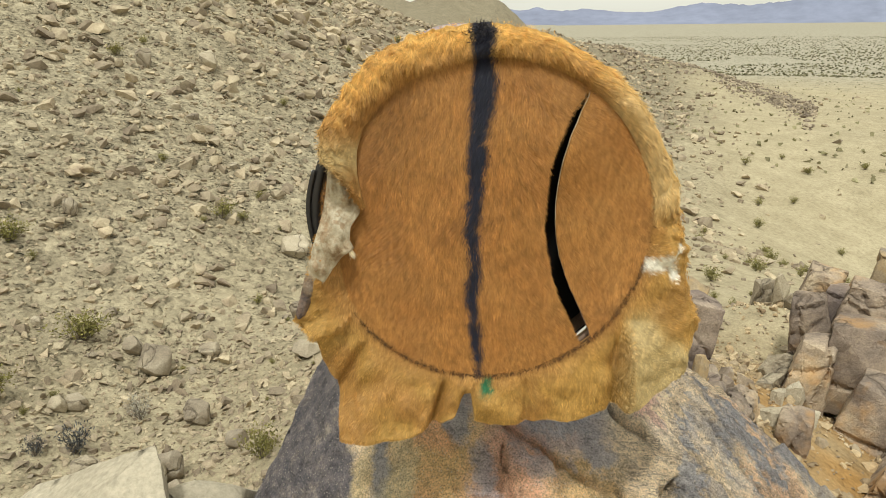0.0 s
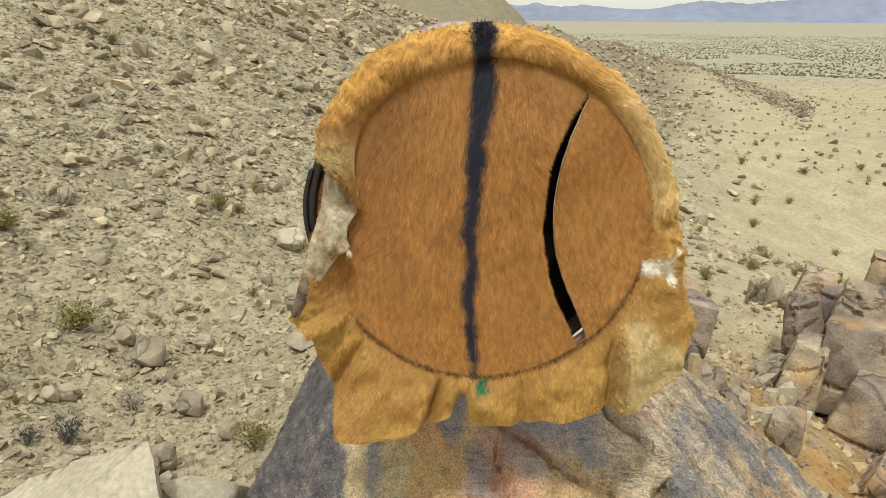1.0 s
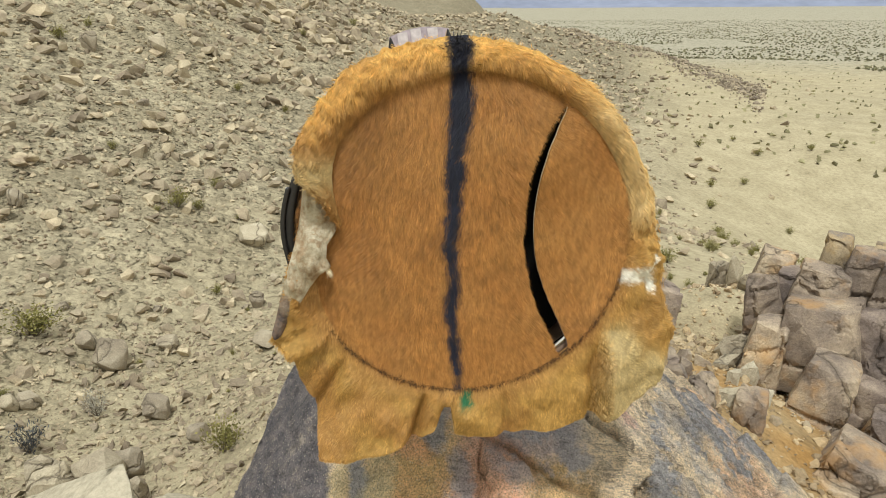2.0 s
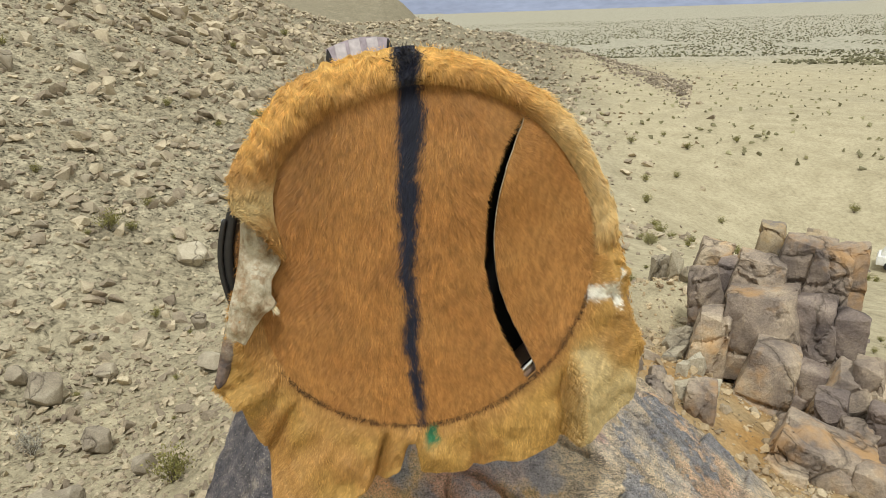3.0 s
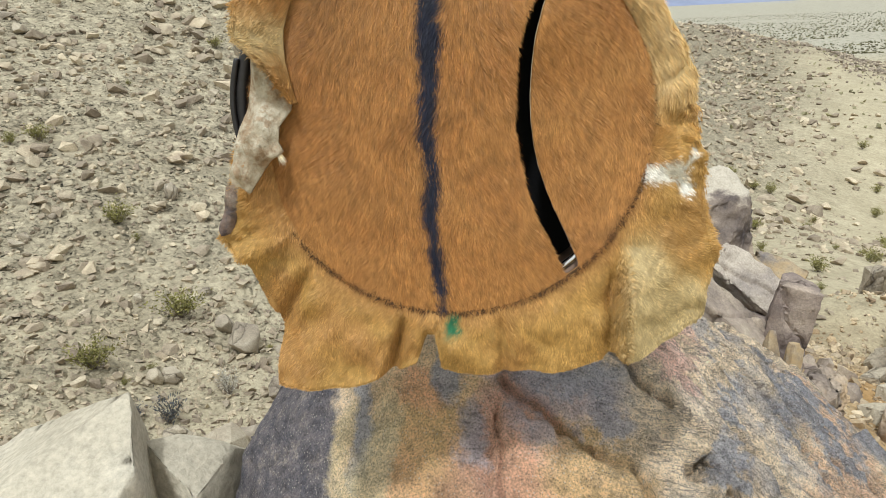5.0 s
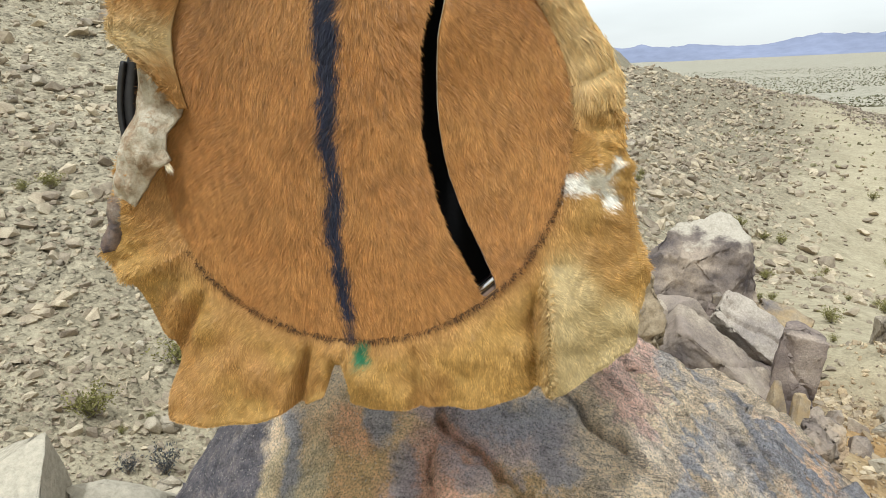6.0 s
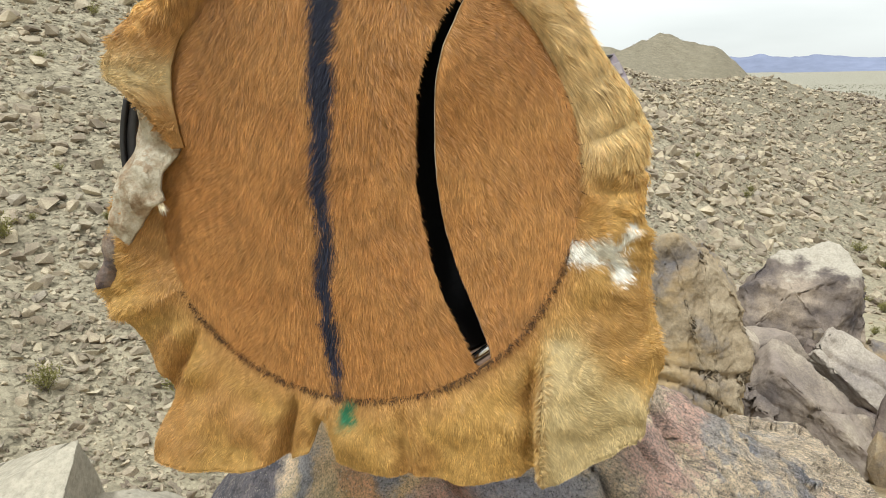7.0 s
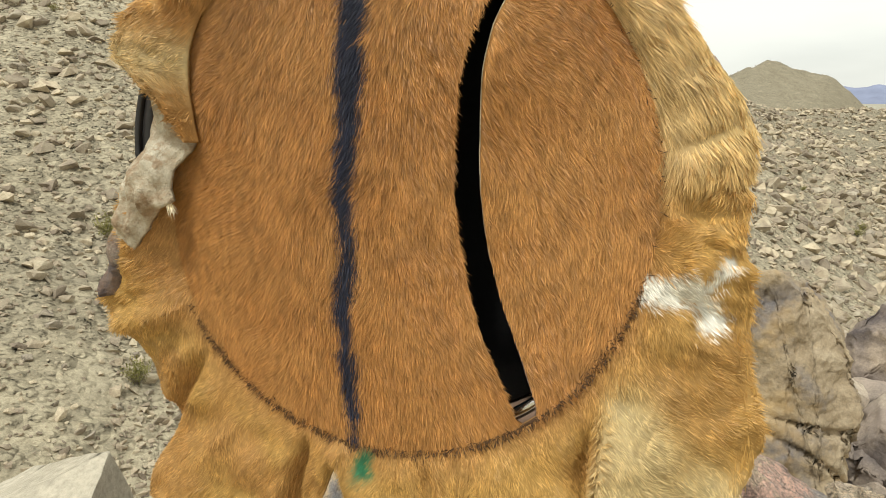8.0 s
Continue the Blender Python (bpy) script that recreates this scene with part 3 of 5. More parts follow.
def crack_and_strata(bm, base):
    """A proud plate on the front, thin layers running down the flank, and open cracks."""
    flank = [([(0.83, 2.07), (0.86, 2.051), (0.908, 2.034), (0.973, 2.022), (1.03, 2.0), (1.06, 1.97)], 0.02, 0.008), ([(1.05, 2.47), (1.13, 2.44), (1.218, 2.402), (1.29, 2.35), (1.35, 2.318), (1.5, 2.25), (1.7, 2.15)], 0.07, 0.014),
             ([(0.93, 2.2), (1.02, 2.19), (1.1, 2.15), (1.22, 2.1)], 0.04, 0.01), ([(1.02, 2.3), (1.13, 2.27), (1.2, 2.21), (1.33, 2.17)], 0.04, 0.01), ([(1.17, 2.44), (1.2, 2.5), (1.24, 2.54)], 0.06, 0.013), ([(1.1, 2.08), (1.2, 2.03), (1.3, 2.0)], 0.04, 0.01), ([(1.0, 2.09), (1.08, 2.075), (1.15, 2.05)], 0.035, 0.009), ([(0.88, 2.13), (0.95, 2.12), (1.0, 2.1)], 0.03, 0.009), ([(1.15, 2.35), (1.24, 2.3), (1.36, 2.25)], 0.04, 0.01), ([(0.98, 1.95), (1.02, 1.975), (1.035, 1.93), (1.03, 1.87)], 0.045, 0.011)]
    front = [([(0.695, 2.42), (0.7, 2.36), (0.706, 2.33), (0.725, 2.27), (0.73, 2.2)], 0.008, 0.0045), ([(0.69, 2.41), (0.73, 2.377), (0.79, 2.349), (0.855, 2.319), (0.907, 2.295), (0.92, 2.27)], 0.02, 0.007)]
    bm.normal_update()
    for v in bm.verts:
        p = v.co + base
        share = min(max((p.x - 0.86) / 0.14, 0), 1)
        k = p.y + 0.42 * p.x + 0.035 * noise.noise(p * 4) + 0.012 * noise.noise(p * 17)
        push = 0.0018 * noise.noise(p * 60) + 0.004 * noise.noise(p * 27) + 0.006 * noise.noise(p * 11) + share * (0.018 * ((k * 12.5) % 1 - 0.5) + 0.010 * ((k * 33) % 1 - 0.5))
        ragged = 0.02 * noise.noise(p * 9) + 0.016 * noise.noise(p * 30)
        edge = min(2.386 - 0.46 * (p.x - 0.71) - p.z + ragged, 0.918 - p.x + ragged, (p.x - 0.69) * 0.4)
        push += 0.018 * min(max(edge / 0.006, 0), 1)
        ledge = min(2.3 - 0.5 * (p.x - 1.02) - p.z + ragged, p.x - 1.02 + ragged, 2.04 - p.y)
        push += 0.016 * min(max(ledge / 0.007, 0), 1)
        wob = 0.012 * Vector(noise.noise_vector(p * 12)[:2]) + 0.004 * Vector(noise.noise_vector(p * 45)[:2])
        for lines, q in ((flank, Vector((p.x, p.y)) + wob), (front, Vector((p.x, p.z)) + wob)):
            for line, deep, wide in lines:
                push -= deep * min(1.6 * near_line(q, line, wide), 1)
        v.co += v.normal * push


block("perch_boulder", [(0.27, 2.22, 2.40), (0.17, 2.0, 2.17), (0.06, 1.86, 1.7), (0.5, 2.1, 2.52), (0.62, 2.12, 2.545), (0.82, 2.16, 2.545), (0.95, 2.3, 2.425), (0.36, 2.08, 2.42), (0.32, 1.84, 2.14), (0.75, 1.66, 2.12), (1.25, 1.74, 2.02),
                        (0.94, 2.5, 2.29), (1.1, 2.52, 2.19), (1.28, 2.55, 2.085), (1.34, 2.64, 2.045), (1.45, 2.66, 1.93), (1.4, 2.4, 2.01), (1.5, 2.35, 1.885), (0.75, 1.4, 1.7), (1.7, 1.9, 1.5), (2.0, 2.2, 1.0), (1.9, 2.8, 1.0), (0.2, 2.9, 1.0), (-0.05, 1.8, 0.9), (0.8, 1.45, 0.9), (1.9, 1.7, 0.9)],
      0.02, 0.0085, 0.006, 0.14, 3, PERCH, "big speckled granite boulder with dark varnish and rusty stains", crack_and_strata, lambda p: p.z > 2.02 and p.y < 2.6 and 0.1 < p.x < 1.6)
block("pale_boulder", [(0.035, 1.9, 2.352), (-0.12, 1.9, 2.288), (-0.245, 1.9, 2.228), (-0.34, 1.9, 2.16), (-0.5, 1.6, 2.05), (0.13, 1.78, 2.285), (0.1, 1.5, 2.12), (-0.25, 1.4, 2.15), (-0.04, 2.02, 2.0), (-0.6, 1.9, 1.1), (0.1, 1.9, 1.0), (0.1, 1.4, 1.0), (-0.5, 1.3, 1.0)],
      0.007, 0.035, 0.006, 0.12, 5, PALEROCK, "pale cream granite boulder with a crack down one side")
block("pale_block", [(0.06, 1.96, 2.215), (0.14, 2.02, 2.16), (0.16, 1.86, 2.16), (-0.02, 2.1, 2.1), (0.14, 2.14, 2.06), (0.2, 1.8, 1.1), (-0.05, 1.8, 1.1), (0.03, 1.9, 2.245), (0.15, 2.2, 1.0), (-0.05, 2.2, 1.0)],
      0.015, 0.03, 0.008, 0.12, 6, PALEROCK, "small cream granite block beside the pale boulder")


def outcrop(material, rows, label, seed, group, boxy=0.62, joints=3, rooted=True, rounded=False):
    """Boulders by x, y, top, width, height, turn; rooted ones reach down into the soil, others lean on each other."""
    for i, (x, y, top, w, h, turn, *lean) in enumerate(rows):
        me = boulder_mesh(seed + i, 24, 0.08, 0.1, 0.03, 0.3) if rounded else boulder_mesh(seed + i, 16, 0.012, 0.075 if w > 0.3 else 0.14, 0.04, boxy, joints)
        me.materials.append(material)
        ob = new("boulder", me)
        low = min(top - h, float(land(x, y)) - 0.08) if rooted else top - h - 0.06
        ob.matrix_world = pose(x, y, (top + low) / 2, 0, sum(lean), turn) @ Matrix.Diagonal((w * 1.06, w * 0.9, top - low, 1))
        tagged(ob, label, "boulder", group)


NEAR = "boulders piled below the perch"


def ledge_slab(x, y, z, size, turn, lean, seed):
    """A thin layer splitting off along the boulder's broken edge."""
    bm = hull_bmesh([(sx * size[0] / 2 * (1 - 0.2 * (sy > 0)), sy * size[1] / 2 * (1 - 0.25 * (sx > 0)), sz * size[2] / 2) for sx in (-1, 1) for sy in (-1, 1) for sz in (-1, 1)], 0.006)
    split_long(bm, 0.014)
    roughen(bm, 0.007, 0.06, seed)
    ob = part("split_rock", bm, PERCH)
    ob.matrix_world = pose(x, y, z, 0, lean, turn)
    return tagged(ob, "layered granite piece splitting off the big boulder", "rock", "rocks along the boulder's broken edge")


for i, row in enumerate([(1.17, 2.5, 2.150, (0.13, 0.12, 0.05), -25, 36), (1.27, 2.47, 2.090, (0.18, 0.1, 0.05), -18, 38), (1.39, 2.42, 2.000, (0.17, 0.11, 0.06), -30, 40), (1.5, 2.37, 1.905, (0.2, 0.12, 0.06), -22, 42)]):
    ledge_slab(*row, 400 + i)


def layers(bm, base):
    """Thin tilted beds, with a deep joint here and there."""
    bm.normal_update()
    for v in bm.verts:
        p = v.co + base
        k = (p.z + 0.5 * p.x + 0.1 * p.y + 0.05 * noise.noise(p * 5) + 0.012 * noise.noise(p * 19)) * 15
        v.co += v.normal * (0.016 * (k % 1 - 0.5) - (0.02 if k % 3 < 0.22 else 0) + 0.008 * noise.noise(p * 33))


block("layered_boulder", [(1.011, 3.300, 1.906), (1.094, 3.400, 1.844), (1.182, 3.400, 1.860), (1.283, 3.400, 1.815), (1.347, 3.350, 1.785), (1.395, 3.320, 1.775), (1.083, 2.750, 2.049), (1.174, 2.680, 2.054), (1.257, 2.660, 2.048), (1.414, 3.100, 1.811), (1.364, 2.750, 1.989), (1.011, 3.300, 1.000), (1.182, 3.400, 1.000), (1.395, 3.320, 1.000), (1.083, 2.750, 1.000), (1.364, 2.750, 1.000)],
      0.03, 0.016, 0.02, 0.14, 31, PERCH, "grey layered boulder behind the big speckled one", layers, lambda p: p.z > 1.6)
block("split_boulder", [(1.418, 3.100, 1.858), (1.498, 3.250, 1.814), (1.578, 3.300, 1.749), (1.568, 3.200, 1.723), (1.455, 2.950, 1.836), (1.401, 2.950, 1.892), (1.418, 3.100, 1.100), (1.578, 3.300, 1.100), (1.568, 3.200, 1.100), (1.455, 2.950, 1.100)],
      0.025, 0.018, 0.02, 0.12, 33, OUTCROP, "grey-brown split boulder beyond the layered one", layers, lambda p: p.z > 1.55)
outcrop(PILE, [(0.83, 7.0, 1.24, 0.3, 0.3, 0, 0), (1.51, 6.62, 0.92, 0.15, 0.24, 15, 0), (1.59, 6.84, 0.98, 0.15, 0.22, 40, 0), (1.5, 6.86, 0.98, 0.13, 0.22, 5, 0)],
        "grey-brown weathered boulder in the rock pile", 21, NEAR, 0.55, 2, False)
outcrop(PILE, [(1.2, 6.4, 1.1, 0.58, 0.36, 8, 6)], "rounded grey boulder wedged high in the pile", 25, NEAR, 0.3, 0, False, True)
# Added filler rocks, mostly hidden, that make the gaps of the pile dark.
outcrop(DARKROCK, [(1.33, 5.95, 0.72, 1.1, 0.9, 0, 0), (1.87, 6.21, 0.5, 0.9, 0.7, 20, 0)],
        "dark varnished rock in the pile, some added as gap filler", 41, NEAR, 0.6, 1, False)
rng = np.random.default_rng(77)
small = [(x, y, float(land(x, y)) + rise + rng.uniform(0.0, 0.08), rng.uniform(0.1, 0.22), rng.uniform(0.12, 0.2), rng.uniform(0, 180), rng.normal(0, 12)) for x, y, rise in zip(rng.uniform(0.95, 2.5, 34), rng.uniform(5.3, 7.0, 34), rng.uniform(0.05, 0.14, 34))]
outcrop(PILE, small[:20], "small broken stone at the foot of the rock pile", 140, "small stones of the rock pile", 0.6, 0)
outcrop(DARKROCK, small[20:], "small dark stone at the foot of the rock pile", 170, "small stones of the rock pile", 0.6, 0)
outcrop(PILE, [(1.02, 5.93, 1.25, 0.22, 0.2, 20, 8), (0.93, 5.68, 0.95, 0.2, 0.22, 30, 5), (1.21, 5.39, 0.88, 0.24, 0.22, 15, 10), (1.77, 5.94, 0.74, 0.22, 0.2, 40, 4), (1.38, 5.41, 0.80, 0.2, 0.2, 65, 0)], "small broken stone wedged in the rock pile", 190, "small stones of the rock pile", 0.6, 0, False)
outcrop(TANROCK, [(1.86, 5.68, 0.78, 0.14, 0.22, 20), (1.96, 5.55, 0.76, 0.17, 0.26, 60)], "small tan stone in the rock pile", 51, NEAR)
RIGHT = "boulders of the dark outcrop"


def crag(material, rows, label, seed, group, taper=0.8):
    """Upright jointed blocks by x, y, top, width, height, turn and lean: uneven boxes, narrower above, with knocked-off corners and worn edges."""
    for i, (x, y, top, w, h, turn, *lean) in enumerate(rows):
        rng = np.random.default_rng(seed + i)
        deep = 0.75 * w + 0.12
        corners = np.array([(a * w * (1 if c < 0 else taper), b * deep * (1 if c < 0 else taper), c * h) for a in (-0.5, 0.5) for b in (-0.5, 0.5) for c in (-0.5, 0.5)])
        corners = corners * rng.uniform(0.84, 1.08, (8, 3))
        high = [k for k in range(8) if corners[k, 2] > 0]
        lost = high[rng.integers(len(high))]
        p = corners[lost]
        extra = [p * (0.5, 1, 1), p * (1, 0.5, 1), p * (1, 1, 0.45)] + [(0, -deep * 0.56, h * rng.uniform(-0.3, 0.2)), (w * rng.uniform(-0.3, 0.3), 0, h * 0.55)]
        bm = hull_bmesh([c for k, c in enumerate(corners) if k != lost] + extra, 0.011)
        split_long(bm, max(0.04, w * 0.085))
        roughen(bm, 0.014, 0.13, seed + i)
        fracture(bm, rng, 2 if w > 0.3 else 1, w * 0.3)
        me = bpy.data.meshes.new("boulder")
        bm.to_mesh(me)
        bm.free()
        me.materials.append(material)
        me.polygons.foreach_set("use_smooth", np.full(len(me.polygons), True))
        me.set_sharp_from_angle(angle=radians(38))
        ob = new("boulder", me)
        ob.matrix_world = pose(x, y, top - h / 2, 0, sum(lean), turn)
        tagged(ob, label, "boulder", group)


crag(OUTCROP, [(3.49, 6.27, 0.74, 0.68, 0.74, -28, -4), (3.60, 6.66, 0.93, 0.53, 0.48, -27, 6), (3.39, 7.16, 0.88, 0.37, 0.42, -24, 10), (3.15, 6.71, 0.79, 0.35, 0.52, -20, -12), (3.97, 6.67, 1.10, 0.53, 0.8, -30, 9), (4.11, 6.40, 1.05, 0.39, 0.55, -32, 3), (4.25, 6.43, 1.10, 0.38, 0.72, -34, 2), (4.2, 6.08, 0.60, 0.2, 0.8, -35, -6)],
     "grey-brown fractured boulder with rusty patches", 61, RIGHT)
# The last three rows are added filler that darkens gaps between the blocks.
crag(DARKROCK, [(3.43, 6.89, 0.80, 0.30, 0.64, -25, 4), (3.89, 6.12, 0.73, 0.38, 0.85, -32, -5), (4.09, 5.99, 0.65, 0.31, 0.8, -34, 2), (3.59, 5.71, 0.36, 0.32, 0.64, -32, 8), (3.60, 5.27, 0.34, 0.28, 0.5, -34, -6), (3.79, 5.03, 0.38, 0.25, 0.64, -38, 5), (3.9, 6.75, 0.66, 0.8, 1.2, -30), (3.95, 6.34, 0.35, 0.66, 1.1, -30), (3.76, 5.75, 0.1, 0.78, 0.9, -30)],
     "dark brown varnished boulder in the outcrop, some added as gap filler", 81, RIGHT, 0.85)
crag(OUTCROP, [(3.33, 5.80, 0.47, 0.47, 0.8, -29, 10), (3.78, 5.45, 0.42, 0.44, 0.7, -35, 18), (3.58, 5.01, 0.27, 0.32, 0.6, -36, 12), (3.20, 4.79, 0.33, 0.80, 0.7, -33, 17), (3.90, 5.33, 0.55, 0.27, 0.7, -36, -8), (2.93, 4.62, 0.25, 0.27, 0.4, -32, 5), (3.39, 4.46, 0.32, 0.25, 0.7, -38, 0), (3.03, 6.25, 0.60, 0.34, 0.7, -24, 6), (2.47, 5.01, 0.63, 0.24, 0.3, -24, 0)],
     "tan-grey boulder at the foot of the outcrop", 121, RIGHT)
crag(TANROCK, [(3.91, 7.09, 1.07, 0.28, 0.32, -28), (4.08, 6.66, 1.12, 0.22, 0.24, -30)], "rust-orange block on top of the outcrop", 131, RIGHT)
outcrop(BOULDER, [(3.51, 9.01, 0.09, 0.32, 0.3, 0), (3.61, 8.77, 0.25, 0.22, 0.46, 15), (3.68, 8.53, 0.14, 0.22, 0.24, 40), (2.42, 5.20, 0.56, 0.3, 0.25, 10), (2.94, 6.59, 0.30, 0.34, 0.3, 30), (2.72, 6.26, 0.24, 0.3, 0.25, 70), (3.12, 6.86, 0.24, 0.3, 0.3, 20)],
        "pale brown stone on the ochre soil", 91, "stones between the boulders")
outcrop(PALEROCK, [(2.84, 6.02, 0.31, 0.17, 0.18, 20), (2.62, 5.75, 0.40, 0.12, 0.12, 0), (2.76, 5.46, 0.39, 0.13, 0.12, 50)], "whitish stone on the ochre soil", 99, "stones between the boulders")
outcrop(BOULDER, [(-4.33, 7.56, -2.14, 0.75, 0.6, 15), (-4.85, 7.39, -2.22, 0.6, 0.5, 50), (-4.25, 7.97, -2.39, 0.56, 0.35, 40), (-3.64, 7.24, -2.20, 0.28, 0.32, 0), (-5.16, 7.71, -2.32, 0.55, 0.42, 60)], "grey-brown rounded rock in the gully", 111, "rocks in the gully", 0.3, 0, True, True)
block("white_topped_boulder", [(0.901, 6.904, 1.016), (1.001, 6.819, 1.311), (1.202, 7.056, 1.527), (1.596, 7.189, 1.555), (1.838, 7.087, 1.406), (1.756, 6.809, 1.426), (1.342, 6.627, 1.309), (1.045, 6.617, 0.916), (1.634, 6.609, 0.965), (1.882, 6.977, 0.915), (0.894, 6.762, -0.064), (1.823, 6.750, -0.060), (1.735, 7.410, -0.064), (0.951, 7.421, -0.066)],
      0.02, 0.035, 0.06, 0.26, 8, WHITETOP, "large boulder with a white top and dark lower body", lambda bm, base: fracture(bm, np.random.default_rng(11), 6, 0.6))
block("tan_boulder", [(0.536, 4.883, 2.000), (0.634, 4.838, 2.096), (0.808, 4.881, 1.995), (0.998, 4.964, 1.718), (1.090, 4.954, 1.454), (1.003, 4.744, 0.924), (0.471, 4.698, 0.926), (0.443, 5.254, 1.903), (0.834, 5.438, 1.896), (1.053, 5.291, 0.534), (0.418, 4.720, 0.445), (0.996, 4.721, 0.445), (0.426, 5.382, 0.439)],
      0.012, 0.028, 0.035, 0.16, 9, TANROCK, "upright tan and grey boulder with split face", lambda bm, base: fracture(bm, np.random.default_rng(5), 9, 0.7))


def worn_rock(x, y, z, size, turn, tip, lean, material, seed, label):
    """A broken block lying tipped: uneven corners, one knocked off, edges worn round."""
    rng = np.random.default_rng(seed)
    corners = np.array([(a, b, c) for a in (-0.5, 0.5) for b in (-0.5, 0.5) for c in (-0.5, 0.5)]) * rng.uniform(0.74, 1.06, (8, 3))
    lost = corners[rng.integers(8)]
    points = [c for c in corners if np.any(c != lost)] + [lost * (0.5, 1, 1), lost * (1, 0.6, 1), lost * (1, 1, 0.4)] + list(rng.uniform(-0.56, 0.56, (4, 3)))
    bm = hull_bmesh([tuple(p * np.array(size)) for p in points], 0.09 * min(size))
    split_long(bm, 0.028)
    roughen(bm, 0.022, 0.16, seed)
    roughen(bm, 0.006, 0.04, seed + 1)
    fracture(bm, rng, 2, 0.3 * min(size))
    ob = part("rock", bm, material)
    ob.matrix_world = pose(x, y, z, tip, lean, turn)
    return tagged(ob, label, "rock", NEAR)


worn_rock(1.5, 5.9, 0.7, (0.98, 0.42, 0.33), -6, 8, 38, PILE, 19, "big tan-grey rock tipped down through the pile")
worn_rock(1.78, 6.45, 0.8, (0.72, 0.36, 0.2), -8, 34, 37, PALESLAB, 20, "flat-topped grey slab tipped against the rock pile")
worn_rock(2.0, 6.68, 0.74, (0.45, 0.4, 0.22), -10, 34, 28, TANROCK, 13, "flat tan slab lying behind the grey one")
worn_rock(1.1, 6.15, 0.83, (0.36, 0.3, 0.2), -1, 10, 22, PILE, 14, "small grey rock wedged in the pile")
worn_rock(1.01, 5.9, 0.81, (0.2, 0.22, 0.23), 0, 0, 12, DARKROCK, 15, "small dark rock wedged in the pile")
worn_rock(1.15, 5.75, 0.76, (0.25, 0.24, 0.19), -2, 10, 30, PILE, 16, "small grey rock wedged in the pile")
worn_rock(1.5, 6.5, 0.88, (0.14, 0.16, 0.2), -5, 0, 10, DARKROCK, 17, "small dark rock wedged in the pile")
worn_rock(1.57, 6.65, 0.95, (0.15, 0.16, 0.18), -6, 0, -8, TANROCK, 18, "small tan rock below the white-topped boulder")
crag(DARKROCK, [(2.01, 6.0, 1.0, 0.31, 0.7, -12, 9), (1.85, 6.2, 0.6, 0.24, 0.4, -10, 0)], "dark varnished rock in the pile, some added as gap filler", 45, NEAR, 0.9)


# ---- loose stones of the slope ----
def scatter_places(rng, count, a0, a1, r0, r1):
    a, r = np.radians(rng.uniform(a0, a1, count)), np.exp(rng.uniform(math.log(r0), math.log(r1), count))
    a, r = np.radians(np.interp(np.degrees(a), *BEARING[::-1])), r * PACE
    return HOME[0] + r * np.sin(a), HOME[1] + r * np.cos(a), r


def small_hulls(count, points, seed):
    made = []
    for i in range(count):
        bm = hull_bmesh(random_hull(np.random.default_rng(seed + i), points, 0.5), 0)
        bmesh.ops.triangulate(bm, faces=bm.faces[:])
        bm.verts.ensure_lookup_table()
        made.append((np.array([v.co[:] for v in bm.verts]), np.array([[v.index for v in f.verts] for f in bm.faces])))
        bm.free()
    return made


def strew(name, protos, x, y, size, rng, material, label, category, flat=0.7, sink=0.22, tilt=0.5):
    """Many small stones or tufts in one mesh."""
    z = land(x, y)
    V, T, at = [], [], 0
    for i in range(len(x)):
        pv, pt = protos[rng.integers(len(protos))]
        m = np.array(Euler((rng.normal(0, tilt), rng.normal(0, tilt), rng.uniform(0, 6.3))).to_matrix())
        s = size[i] * np.array([rng.uniform(0.8, 1.25), rng.uniform(0.7, 1.0), rng.uniform(0.75, 1.1) * flat])
        V.append((pv * s) @ m.T + (x[i], y[i], z[i] + size[i] * flat * sink))
        T.append(pt + at)
        at += len(pv)
    ob = part_mesh(name, raw_mesh(name, np.concatenate(V), np.concatenate(T)), material)
    return tagged(ob, label, category, kind="stuff")


